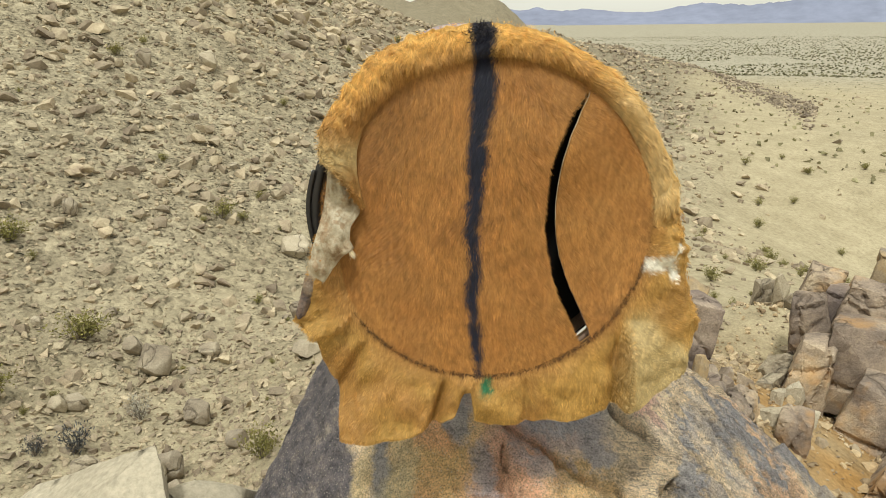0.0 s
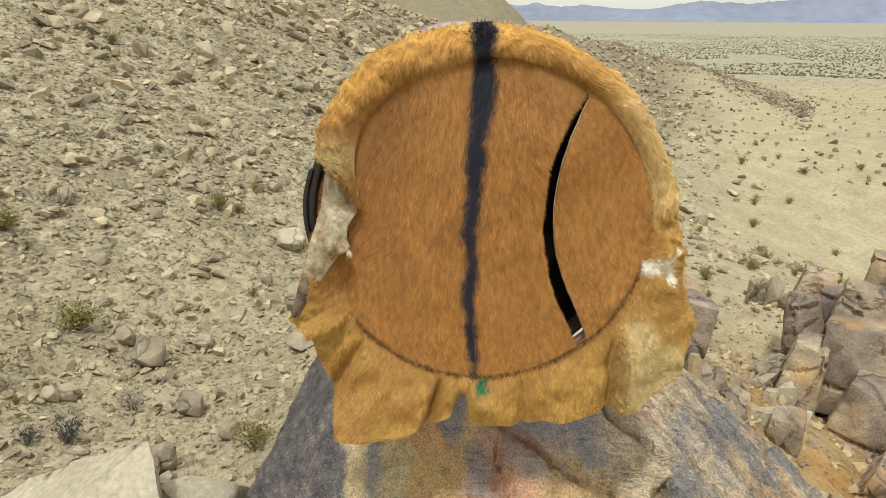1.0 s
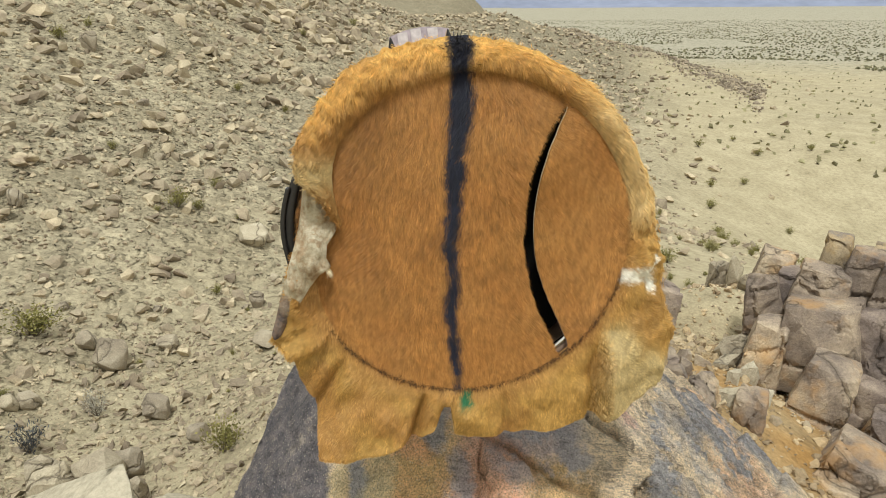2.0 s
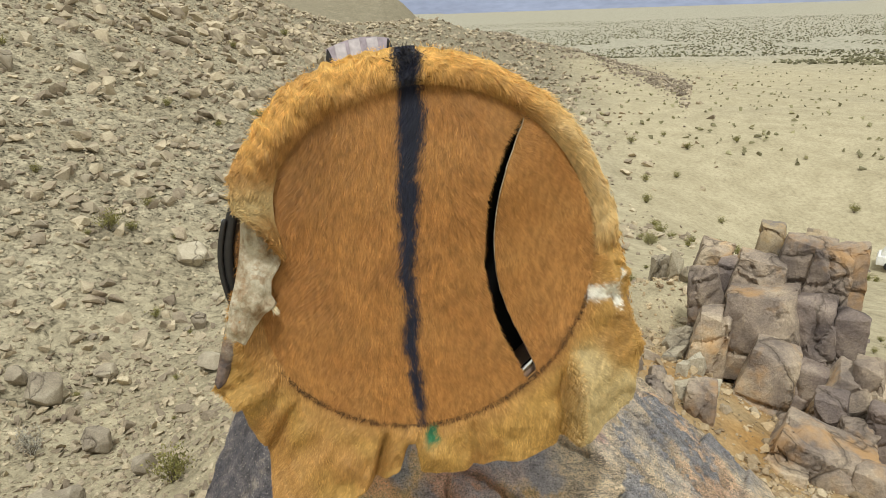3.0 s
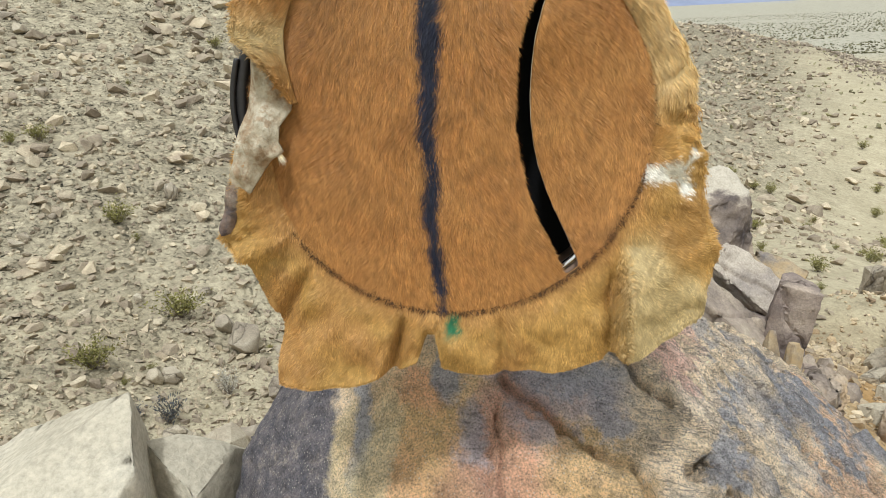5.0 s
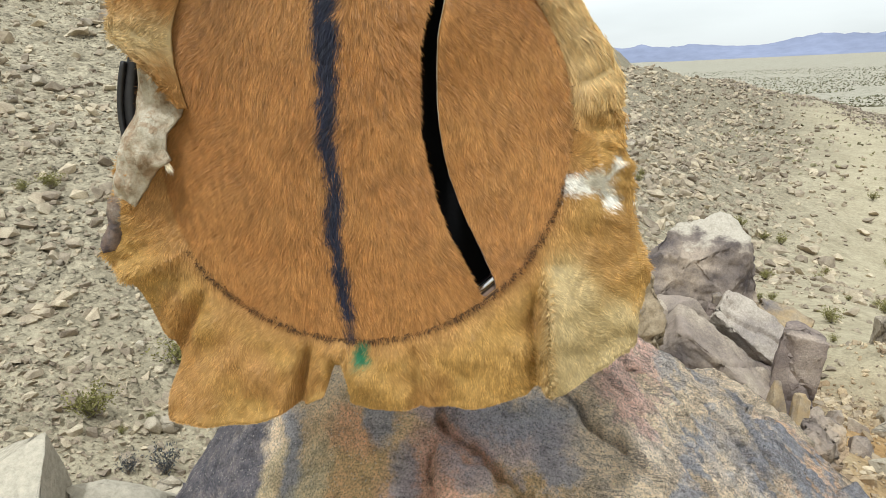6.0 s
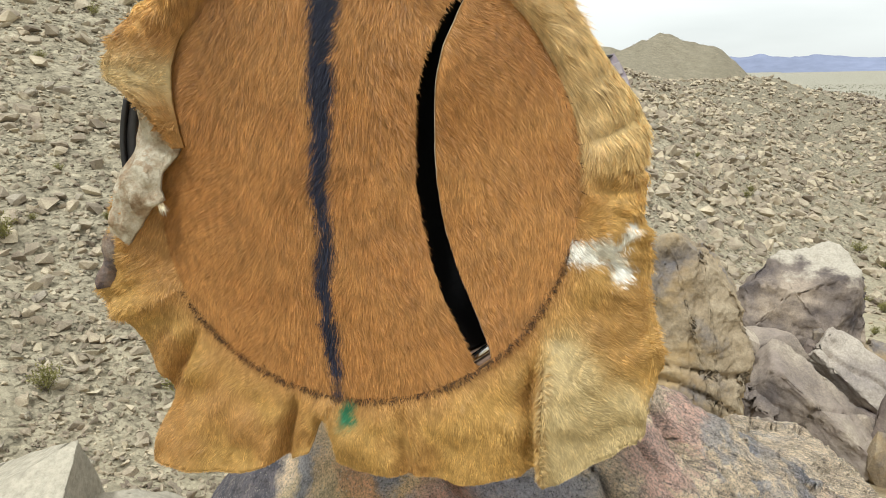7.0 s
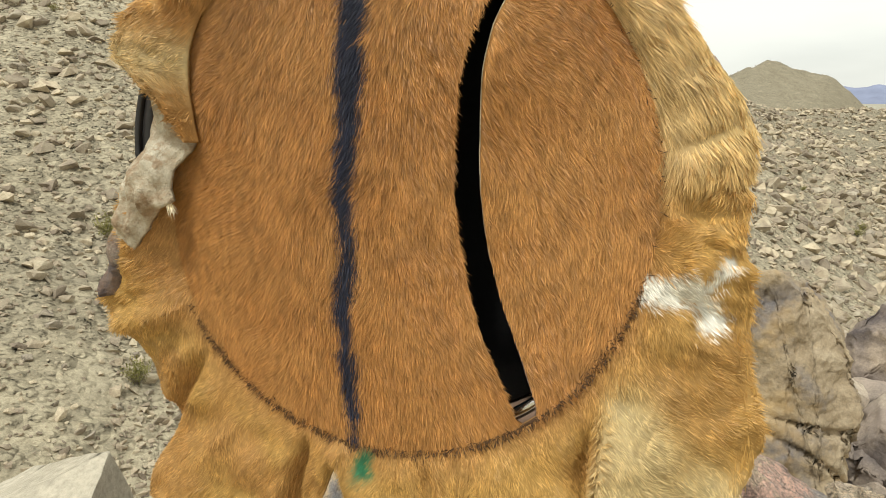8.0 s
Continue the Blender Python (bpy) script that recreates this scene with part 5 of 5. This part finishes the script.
def fur_on(name, verts, tris, count, rng, border, parent, long, wide=0.00095):
    """Short hairs, each a tapered blade, over a sheet; they lie along the coat's nap."""
    a, b, c = verts[tris[:, 0]], verts[tris[:, 1]], verts[tris[:, 2]]
    nrm = np.cross(b - a, c - a)
    area = np.linalg.norm(nrm, axis=1)
    nrm /= area[:, None] + 1e-12
    k = rng.choice(len(tris), count, p=area / area.sum())
    s, t = rng.uniform(size=(2, count))
    flip = s + t > 1
    s, t = np.where(flip, 1 - s, s), np.where(flip, 1 - t, t)
    p = a[k] + (b[k] - a[k]) * s[:, None] + (c[k] - a[k]) * t[:, None]
    n = nrm[k]
    n = np.where(n[:, 1:2] > 0, -n, n)
    u, v = p[:, 0], p[:, 2]
    r = np.hypot(u, v) + 1e-9
    swirl = 0.5 * bumps(u / 0.05, v / 0.05, 31) + 0.35 * bumps(u / 0.017, v / 0.017, 32)
    if border:
        crown = smooth_step(v, 0.08, 0.19)
        way = np.stack([u / r * (1 - 0.4 * crown), np.zeros(count), v / r - 0.35 - 1.7 * crown], 1)
        sweep = (smooth_step(u, 0.1, 0.18) * smooth_step(v, -0.03, 0.03))[:, None]
        way = way * (1 - sweep) + sweep * np.stack([0.25 * u / r + v / r, np.zeros(count), 0.25 * v / r - u / r], 1)
        swirl = swirl * (1.1 - 0.6 * sweep[:, 0]) + 2.0 * np.exp(-((np.degrees(np.arctan2(v, u)) + 2) / 12) ** 2) * bumps(u / 0.022, v / 0.022, 33)
    else:
        lean = np.clip((u + 0.015) / 0.09, -1, 1) * 0.62 + 0.35 * smooth_step(u, 0.08, 0.14) * smooth_step(v, 0.0, 0.1)
        way = np.stack([lean, np.zeros(count), -np.ones(count)], 1)
    swirl = swirl + rng.normal(0, 0.2, count)
    cs, sn = np.cos(swirl), np.sin(swirl)
    way = np.stack([way[:, 0] * cs - way[:, 2] * sn, way[:, 1], way[:, 0] * sn + way[:, 2] * cs], 1)
    way -= n * (way * n).sum(1)[:, None]
    way /= np.linalg.norm(way, axis=1)[:, None] + 1e-9
    # hairs lie together in locks, some lighter and prouder than their neighbours
    across, down = u * way[:, 2] - v * way[:, 0], u * way[:, 0] + v * way[:, 2]
    lock = bumps(across / 0.0025, down / 0.0085, 35)
    tone = 1 + (0.11 if border else 0.27) * lock + 0.14 * bumps(across / 0.009, down / 0.026, 36)
    L = long * rng.uniform(0.6, 1.35, count) * (1 + 0.2 * lock)
    if border:
        room = np.interp(np.degrees(np.arctan2(v, u)), EDGE[:, 0], EDGE[:, 2]) - r
        L = L * (1 + 0.9 * crown + 0.7 * sweep[:, 0])
        L = np.where(v < -0.15, np.minimum(L, np.maximum(room, 0) * 0.8 + 0.0022), L)
    near = p + rng.normal(0, 0.0025 if border else 0.0028, p.shape)
    lift = rng.uniform(0.02, 0.16, count) if border else rng.uniform(0.1, 0.4, count)
    lift = np.maximum(lift + 0.1 * lock, 0.01)
    side = np.cross(way, n)
    side = side * np.cos(rng.normal(0, 0.5, count))[:, None] + n * np.sin(rng.normal(0, 0.5, count))[:, None]
    w = (wide * rng.uniform(0.6, 1.3, count) / 2)[:, None]
    p = p - n * 0.0004
    if not border:
        end_u, end_v = u + way[:, 0] * L, v + way[:, 2] * L
        gap = np.where(u < along(v, SLIT_L) + 0.002, rng.uniform(0.001, 0.009, count), 0.0)
        over = (end_u > along(end_v, SLIT_L) + gap) & (end_u < along(end_v, SLIT_R) - 0.0006) & (end_v > SLIT_V[0]) & (end_v < SLIT_V[-1])
        L = np.where(over, L * np.where(v > 0.08, 0.16, 0.3), L)
    tip = p + way * L[:, None] + n * (L * lift)[:, None]
    V = np.stack([p - side * w, p + side * w, tip], 1).reshape(-1, 3)
    T = np.arange(count * 3).reshape(-1, 3)
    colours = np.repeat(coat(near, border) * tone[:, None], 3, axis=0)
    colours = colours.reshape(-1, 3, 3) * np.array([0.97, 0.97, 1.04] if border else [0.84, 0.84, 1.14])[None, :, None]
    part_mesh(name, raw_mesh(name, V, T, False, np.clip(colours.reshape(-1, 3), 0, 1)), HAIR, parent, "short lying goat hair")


def hide_sheet(name, verts, rows, cols, border, parent, label, thick=0.003):
    v, t = thicken(verts, rows, cols, np.array([0, thick, 0]))
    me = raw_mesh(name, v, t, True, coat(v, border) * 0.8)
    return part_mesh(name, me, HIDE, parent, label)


def ring(radius, depth, tube, start=0.0, end=360.0, steps=96, sides=8):
    """A round bar bent to a circle or an arc."""
    bm = bmesh.new()
    loops = []
    closed = end - start >= 360
    for i in range(steps if closed else steps + 1):
        a = radians(start + (end - start) * i / steps)
        loops.append([bm.verts.new(((radius + tube * math.cos(b)) * math.cos(a), depth + tube * math.sin(b), (radius + tube * math.cos(b)) * math.sin(a))) for b in (2 * math.pi * j / sides for j in range(sides))])
    for i in range(len(loops) - (0 if closed else 1)):
        p, q = loops[i], loops[(i + 1) % len(loops)]
        for j in range(sides):
            bm.faces.new((p[j], p[(j + 1) % sides], q[(j + 1) % sides], q[j]))
    if not closed:
        bm.faces.new(loops[0]), bm.faces.new(loops[-1][::-1])
    bmesh.ops.recalc_face_normals(bm, faces=bm.faces[:])
    return bm


def tab_panel(half, low, high, thick=0.004, bow=0.16):
    """An upright cloth tab with an arched top, in its own space."""
    bm = bmesh.new()
    n = 13
    front, back = [], []
    for i in range(n):
        x = half * (2 * i / (n - 1) - 1)
        top = high - x * x / (2 * bow)
        front.append([bm.verts.new((x, -thick / 2, z)) for z in (low, top)])
        back.append([bm.verts.new((x, thick / 2, z)) for z in (low, top)])
    for i in range(n - 1):
        bm.faces.new((front[i][0], front[i + 1][0], front[i + 1][1], front[i][1]))
        bm.faces.new((back[i][0], back[i][1], back[i + 1][1], back[i + 1][0]))
        bm.faces.new((front[i][1], front[i + 1][1], back[i + 1][1], back[i][1]))
        bm.faces.new((front[i][0], back[i][0], back[i + 1][0], front[i + 1][0]))
    bm.faces.new((front[0][0], front[0][1], back[0][1], back[0][0]))
    bm.faces.new((front[-1][0], back[-1][0], back[-1][1], front[-1][1]))
    bmesh.ops.recalc_face_normals(bm, faces=bm.faces[:])
    return bm


def lathe(profile, steps=96, centre=(0, 0)):
    bm = bmesh.new()
    loops = [[bm.verts.new((centre[0] + r * math.cos(2 * math.pi * i / steps), d, centre[1] + r * math.sin(2 * math.pi * i / steps))) for r, d in profile] for i in range(steps)]
    for i in range(steps):
        p, q = loops[i], loops[(i + 1) % steps]
        for j in range(len(profile)):
            bm.faces.new((p[j], p[(j + 1) % len(profile)], q[(j + 1) % len(profile)], q[j]))
    bmesh.ops.recalc_face_normals(bm, faces=bm.faces[:])
    return bm


def tape(points, width, thick, ribs=0):
    """A strap of that width in depth, along a line of (x, y, z)."""
    bm = bmesh.new()
    loops = []
    for i, p in enumerate(points):
        a, b = Vector(points[max(i - 1, 0)]), Vector(points[min(i + 1, len(points) - 1)])
        along = (b - a).normalized()
        out = along.cross(Vector((0, 1, 0))).normalized()
        t = thick * (1 + (0.5 if ribs and i % ribs == 0 else 0))
        p = Vector(p)
        loops.append([bm.verts.new(p + Vector((0, y, 0)) + out * o) for y, o in ((-width / 2, -t / 2), (width / 2, -t / 2), (width / 2, t / 2), (-width / 2, t / 2))])
    for p, q in zip(loops, loops[1:]):
        for j in range(4):
            bm.faces.new((p[j], p[(j + 1) % 4], q[(j + 1) % 4], q[j]))
    bm.faces.new(loops[0]), bm.faces.new(loops[-1][::-1])
    bmesh.ops.recalc_face_normals(bm, faces=bm.faces[:])
    bmesh.ops.bevel(bm, geom=[e for e in bm.edges if len(e.link_faces) == 2 and e.calc_face_angle(0) > 1], offset=thick * 0.25, segments=1, affect="EDGES")
    return bm


def build_drum():
    rng = np.random.default_rng(2)
    drum = new("hide_drum")
    tagged(drum, "round drum covered in tawny goat hide, standing on the boulder", "drum")
    # shell, hoop and what shows behind the cut
    part("shell", lathe([(0.224, 0.012), (0.236, 0.012), (0.238, 0.13), (0.232, 0.42), (0.220, 0.42), (0.222, 0.13)]), WOOD, drum, "brown wooden drum shell")
    part("backboard", lathe([(0.0005, 0.40), (0.219, 0.40), (0.219, 0.408), (0.0005, 0.408)], 64), WOOD, drum)
    for turn, half, high in ((97.5, 0.056, 0.286), (20, 0.05, 0.282)):
        tab = part("cloth_tab", tab_panel(half, 0.19, high), PANEL, drum, "grey-mauve plaid cloth tab behind the hide")
        tab.matrix_basis = pose(0, 0.415, 0, 0, 90 - turn, 0)
        for at in (-0.55, -0.1, 0.45):
            band = part("plaid_band", tab_panel(half * 0.17, 0.19, high - 0.0015 - 0.5 * (at * half) ** 2 / 0.146, 0.007, 4000), RIB, tab, "pale plaid band")
            band.matrix_basis = pose(at * half, 0, 0)
        for side in (-1, 1):
            corner = bmesh.new()
            bmesh.ops.create_cone(corner, cap_ends=True, segments=4, radius1=0.008, radius2=0.001, depth=0.024, matrix=Matrix.Translation((side * half * 0.95, -0.004, high - 0.022)))
            part("dark_corner", corner, RUBBER, tab, "dark pointed corner patch", False)
    # Added black disc: the dark inside of the drum painted as a sheet.
    part("lining", lathe([(0.0005, 0.07), (0.2205, 0.07), (0.2205, 0.074), (0.0005, 0.074)], 64), BLACK, drum, "black disc painting the dark inside behind the cut")
    part("hoop", ring(0.2185, 0.014, 0.0045), CHROME, drum, "shiny metal hoop under the hide")
    part("seam", ring(R + 0.0015, 0.001, 0.002), THREAD, drum, "dark stitched seam round the face")
    n = 2000
    a = np.radians(np.where(rng.uniform(size=n) < 0.85, rng.uniform(-165, -15, n), rng.uniform(-15, 195, n)))
    rr = R + rng.normal(0.0005, 0.0016, n)
    roots = np.stack([rr * np.cos(a), np.full(n, -0.0015) - rng.uniform(0, 0.003, n), rr * np.sin(a)], 1)
    ways = np.stack([np.cos(a), np.full(n, -0.45), np.sin(a)], 1) + rng.normal(0, 0.55, (n, 3))
    v, t = blades(roots, ways / np.linalg.norm(ways, axis=1)[:, None], rng.uniform(0.003, 0.008, n), np.full(n, 0.0008), rng, 0, True)
    part_mesh("seam_hair", raw_mesh("seam_hair", v, t), THREAD, drum, "dark ruffled hair along the seam")
    # face, in two panels either side of the curved cut
    rows, cols = 90, 60
    v = np.linspace(-R * 0.9995, R * 0.9995, rows)
    edge = np.sqrt(R * R - v * v)
    cut = np.where((v > SLIT_V[0]) & (v < SLIT_V[-1]), along(v, SLIT_L), edge)
    cut = np.minimum(cut + 0.0009 * bumps(v / 0.008, v * 0, 41), edge)
    s = np.linspace(0, 1, cols)
    U = -edge[:, None] + (cut + edge)[:, None] * s
    V = np.repeat(v[:, None], cols, 1)

    def dome(U, V):
        rr = np.hypot(U, V) / R
        swell = 0.014 * np.exp(-((U - 0.1) / 0.07) ** 2) * smooth_step(V, -0.05, 0.12) * np.clip(1 - rr ** 6, 0, 1)
        return -swell - 0.003 * np.clip(1 - rr ** 4, 0, 1) + 0.0012 * bumps(U / 0.06, V / 0.06, 42)

    face = np.stack([U, dome(U, V), V], -1).reshape(-1, 3)
    panel = hide_sheet("face_panel", face, rows, cols, False, drum, "large tawny hide panel with a black back stripe")
    fur_on("fur", face, grid_tris(rows, cols), 330000, rng, False, panel, 0.0088)
    rows2, cols2 = 70, 26
    v = np.linspace(SLIT_V[0] + 0.002, SLIT_V[-1] - 0.002, rows2)
    edge = np.sqrt(R * R - v * v)
    cut = np.minimum(along(v, SLIT_R) + 0.0006 * bumps(v / 0.01, v * 0, 43), edge - 0.0005)
    s = np.linspace(0, 1, cols2)
    U = cut[:, None] + (edge - cut)[:, None] * s
    V = np.repeat(v[:, None], cols2, 1)
    sunk = 0.011 * (1 - s[None, :] ** 1.5) * smooth_step(np.abs(V + 0.03), 0.15, 0.06)
    crescent = np.stack([U, dome(U, V) + sunk, V], -1).reshape(-1, 3)
    panel2 = hide_sheet("side_panel", crescent, rows2, cols2, False, drum, "crescent-shaped tawny hide panel beside the black cut")
    fur_on("fur", crescent, grid_tris(rows2, cols2), 95000, rng, False, panel2, 0.0088)
    lip = [(x, float(y) + 0.0012, z) for x, y, z in zip(cut[1:-1], (dome(U, V) + sunk)[1:-1, 0], v[1:-1])]
    part("cut_edge", tape([(x - 0.0006, y, z) for x, y, z in lip], 0.003, 0.0008), SKIN, panel2, "pale raw edge of the cut hide")
    # the border that hangs free all round
    turns = np.linspace(-179, 170, 520)
    inner, outer, depth = (np.interp(turns, EDGE[:, 0], EDGE[:, i]) for i in (1, 2, 3))
    ragged = (0.003 * bumps(turns / 2.2, turns * 0, 51) + 0.0018 * bumps(turns / 0.8, turns * 0, 52)) * np.where(turns < -40, 0.45, 1.0)
    calm = smooth_step(turns, 4, 12) * smooth_step(turns, 100, 60)
    outer = outer + ragged * (1 - 0.7 * calm)
    cols3 = 30
    s = np.linspace(0, 1, cols3)[None, :]
    rr = inner[:, None] + (outer - inner)[:, None] * s
    a = np.radians(turns)[:, None] + 0 * s
    low = smooth_step(-np.sin(a), 0.25, 0.75)
    flap = smooth_step(turns, 128, 150)[:, None]
    deep = depth[:, None] * s ** 1.5 - 0.011 * flap * (1 - s) ** 2 - 0.016 * np.sin(np.pi * np.clip(s * 1.1, 0, 1)) * (1 - 0.5 * low)
    folds = 0.008 * bumps(turns[:, None] / 13 + 0 * s, s * 1.5, 53) + 0.006 * bumps(turns[:, None] / 5 + 0 * s, s * 2.5, 54) + 0.0035 * bumps(turns[:, None] / 1.9 + 2 * s, s * 5, 55)
    creases = sum(d * np.exp(-((turns[:, None] - at + slant * s) / wide) ** 2) for at, slant, wide, d in ((-105, 0, 1.5, 0.024), (-76, 3, 1.6, 0.012), (-122, 9, 3, 0.014), (-137, -5, 2.5, 0.02), (-147, 3, 2.5, -0.014), (0, 2, 3, 0.014), (9, -3, 2, 0.012), (-10, 0, 2.5, -0.01)))
    deep = deep + (folds * (1 - 0.55 * low) * (1 - 0.6 * calm[:, None]) + creases) * smooth_step(s, 0.05, 0.6)
    X, Z = rr * np.cos(a), rr * np.sin(a)
    deep = deep + (0.0045 * bumps(X / 0.03, Z / 0.03, 56) + 0.0022 * bumps(X / 0.013, Z / 0.02, 57)) * smooth_step(s, 0.05, 0.4)
    deep = deep + 0.018 * np.exp(-((X - 0.189) / 0.008) ** 2) * smooth_step(-Z, 0.16, 0.2)
    # a stiff fold low on one side, standing proud of the skirt beside it
    deep = deep - 0.034 * smooth_step(X, 0.196, 0.2015) * np.exp(-np.maximum(X - 0.205, 0) / 0.05) * smooth_step(-Z, 0.14, 0.19)
    border = np.stack([X, deep, Z], -1).reshape(-1, 3)
    rim = hide_sheet("border", border, len(turns), cols3, True, drum, "loose golden hide border with ragged skirt")
    fur_on("fur", border, grid_tris(len(turns), cols3), 260000, rng, True, rim, 0.0068)
    # loose hair standing off the rim, and the dark crest where the back stripe meets it
    n = 1700
    a = np.radians(rng.uniform(-45, 165, n))
    edge = np.interp(np.degrees(a), EDGE[:, 0], EDGE[:, 2]) - rng.uniform(0.0, 0.012, n)
    back = np.interp(np.degrees(a), EDGE[:, 0], EDGE[:, 3]) - rng.uniform(0.0, 0.006, n)
    roots = np.stack([edge * np.cos(a), back, edge * np.sin(a)], 1)
    side = smooth_step(np.cos(a), 0.3, 0.7)
    ways = np.stack([np.cos(a) * (1 - 0.5 * side) + np.sin(a) * 0.6 * side, np.full(n, 0.1), np.sin(a) - 0.5 - 0.9 * side], 1) + rng.normal(0, 0.25, (n, 3))
    hv, ht = blades(roots, ways / np.linalg.norm(ways, axis=1)[:, None], rng.uniform(0.005, 0.011, n), np.full(n, 0.0008), rng, 0.2, True)
    part_mesh("rim_hair", raw_mesh("rim_hair", hv, ht, False, np.repeat(coat(roots, True), 4, axis=0)), HAIR, drum, "loose golden hair along the rim")
    n = 700
    roots = np.stack([rng.normal(-0.008, 0.0075, n), rng.uniform(-0.014, 0.01, n), rng.uniform(0.22, 0.262, n)], 1)
    ways = np.stack([(roots[:, 0] + 0.008) * 32, np.full(n, -0.3), np.full(n, 0.3)], 1) + rng.normal(0, 0.3, (n, 3))
    hv, ht = blades(roots, ways / np.linalg.norm(ways, axis=1)[:, None], rng.uniform(0.006, 0.012, n), np.full(n, 0.0009), rng, 0.2, True)
    part_mesh("crest_hair", raw_mesh("crest_hair", hv, ht, False, np.tile([0.016, 0.014, 0.018], (len(hv), 1))), HAIR, drum, "dark bristling hair on the crest")
    # flesh side, folded inwards along one edge
    v = np.linspace(0.088, -0.115, 60)
    ins = np.interp(-v, [-0.088, -0.062, -0.042, -0.022, -0.006, 0.012, 0.023, 0.031, 0.05, 0.091, 0.128], [-0.192, -0.186, -0.174, -0.176, -0.188, -0.190, -0.184, -0.199, -0.214, -0.242, -0.262])
    outs = np.interp(-v, [-0.088, -0.046, -0.01, 0.034, 0.065, 0.108, 0.128], [-0.214, -0.221, -0.229, -0.244, -0.253, -0.266, -0.262])
    s = np.linspace(0, 1, 16)[None, :]
    U = outs[:, None] + (ins - outs)[:, None] * s
    V = np.repeat(v[:, None], 16, 1)
    D = -0.027 - 0.010 * np.sin(np.pi * s) + 0.006 * bumps(U / 0.02 + V / 0.03, V / 0.05, 61) + 0.0045 * bumps(U / 0.006, V / 0.014, 62) + 0.024 * smooth_step(V, 0.0, 0.04) - 0.006 * (1 - s) ** 2 - 0.006 * smooth_step(-V, 0.0, 0.05)
    fold = np.stack([U, D, V], -1).reshape(-1, 3)
    fv, ft = thicken(fold, 60, 16, np.array([0, 0.004, 0]))
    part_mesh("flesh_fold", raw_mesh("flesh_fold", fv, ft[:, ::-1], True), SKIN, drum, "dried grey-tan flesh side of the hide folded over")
    tuft = rng.normal(0, 0.0012, (26, 3)) + (-0.190, -0.026, -0.024)
    ways = np.array([0.5, -0.15, -0.85]) + rng.normal(0, 0.12, (26, 3))
    tv, tt = blades(tuft, ways / np.linalg.norm(ways, axis=1)[:, None], rng.uniform(0.009, 0.017, 26), np.full(26, 0.0016), rng, 0)
    part_mesh("hair_tuft", raw_mesh("hair_tuft", tv, tt, False, np.tile([0.75, 0.66, 0.48], (len(tv), 1))), HAIR, drum, "small whitish tuft at the fold tip")
    # handle
    line = [(-0.222 - 0.012 * math.sin(math.pi * i / 20) - 0.008 * i / 20, 0.004, 0.094 - 0.128 * i / 20) for i in range(21)]
    grip = part("handle", tape(line, 0.016, 0.013), RUBBER, drum, "black curved rubber handle")
    part("handle_edge", tape([(x - 0.0075, -0.004, z) for x, _, z in line[2:-1]], 0.008, 0.006), RUBBER, grip)
    stud = bmesh.new()
    bmesh.ops.create_uvsphere(stud, u_segments=12, v_segments=8, radius=0.0035, matrix=Matrix.Translation((-0.236, -0.003, 0.078)))
    part("stud", stud, CHROME, grip, "small metal stud")
    drum.matrix_world = pose(0.674, 1.792, 2.836, -2.85, 0, 10.08)
    return drum


build_drum()
build_car(36.2, 47.6, -35)
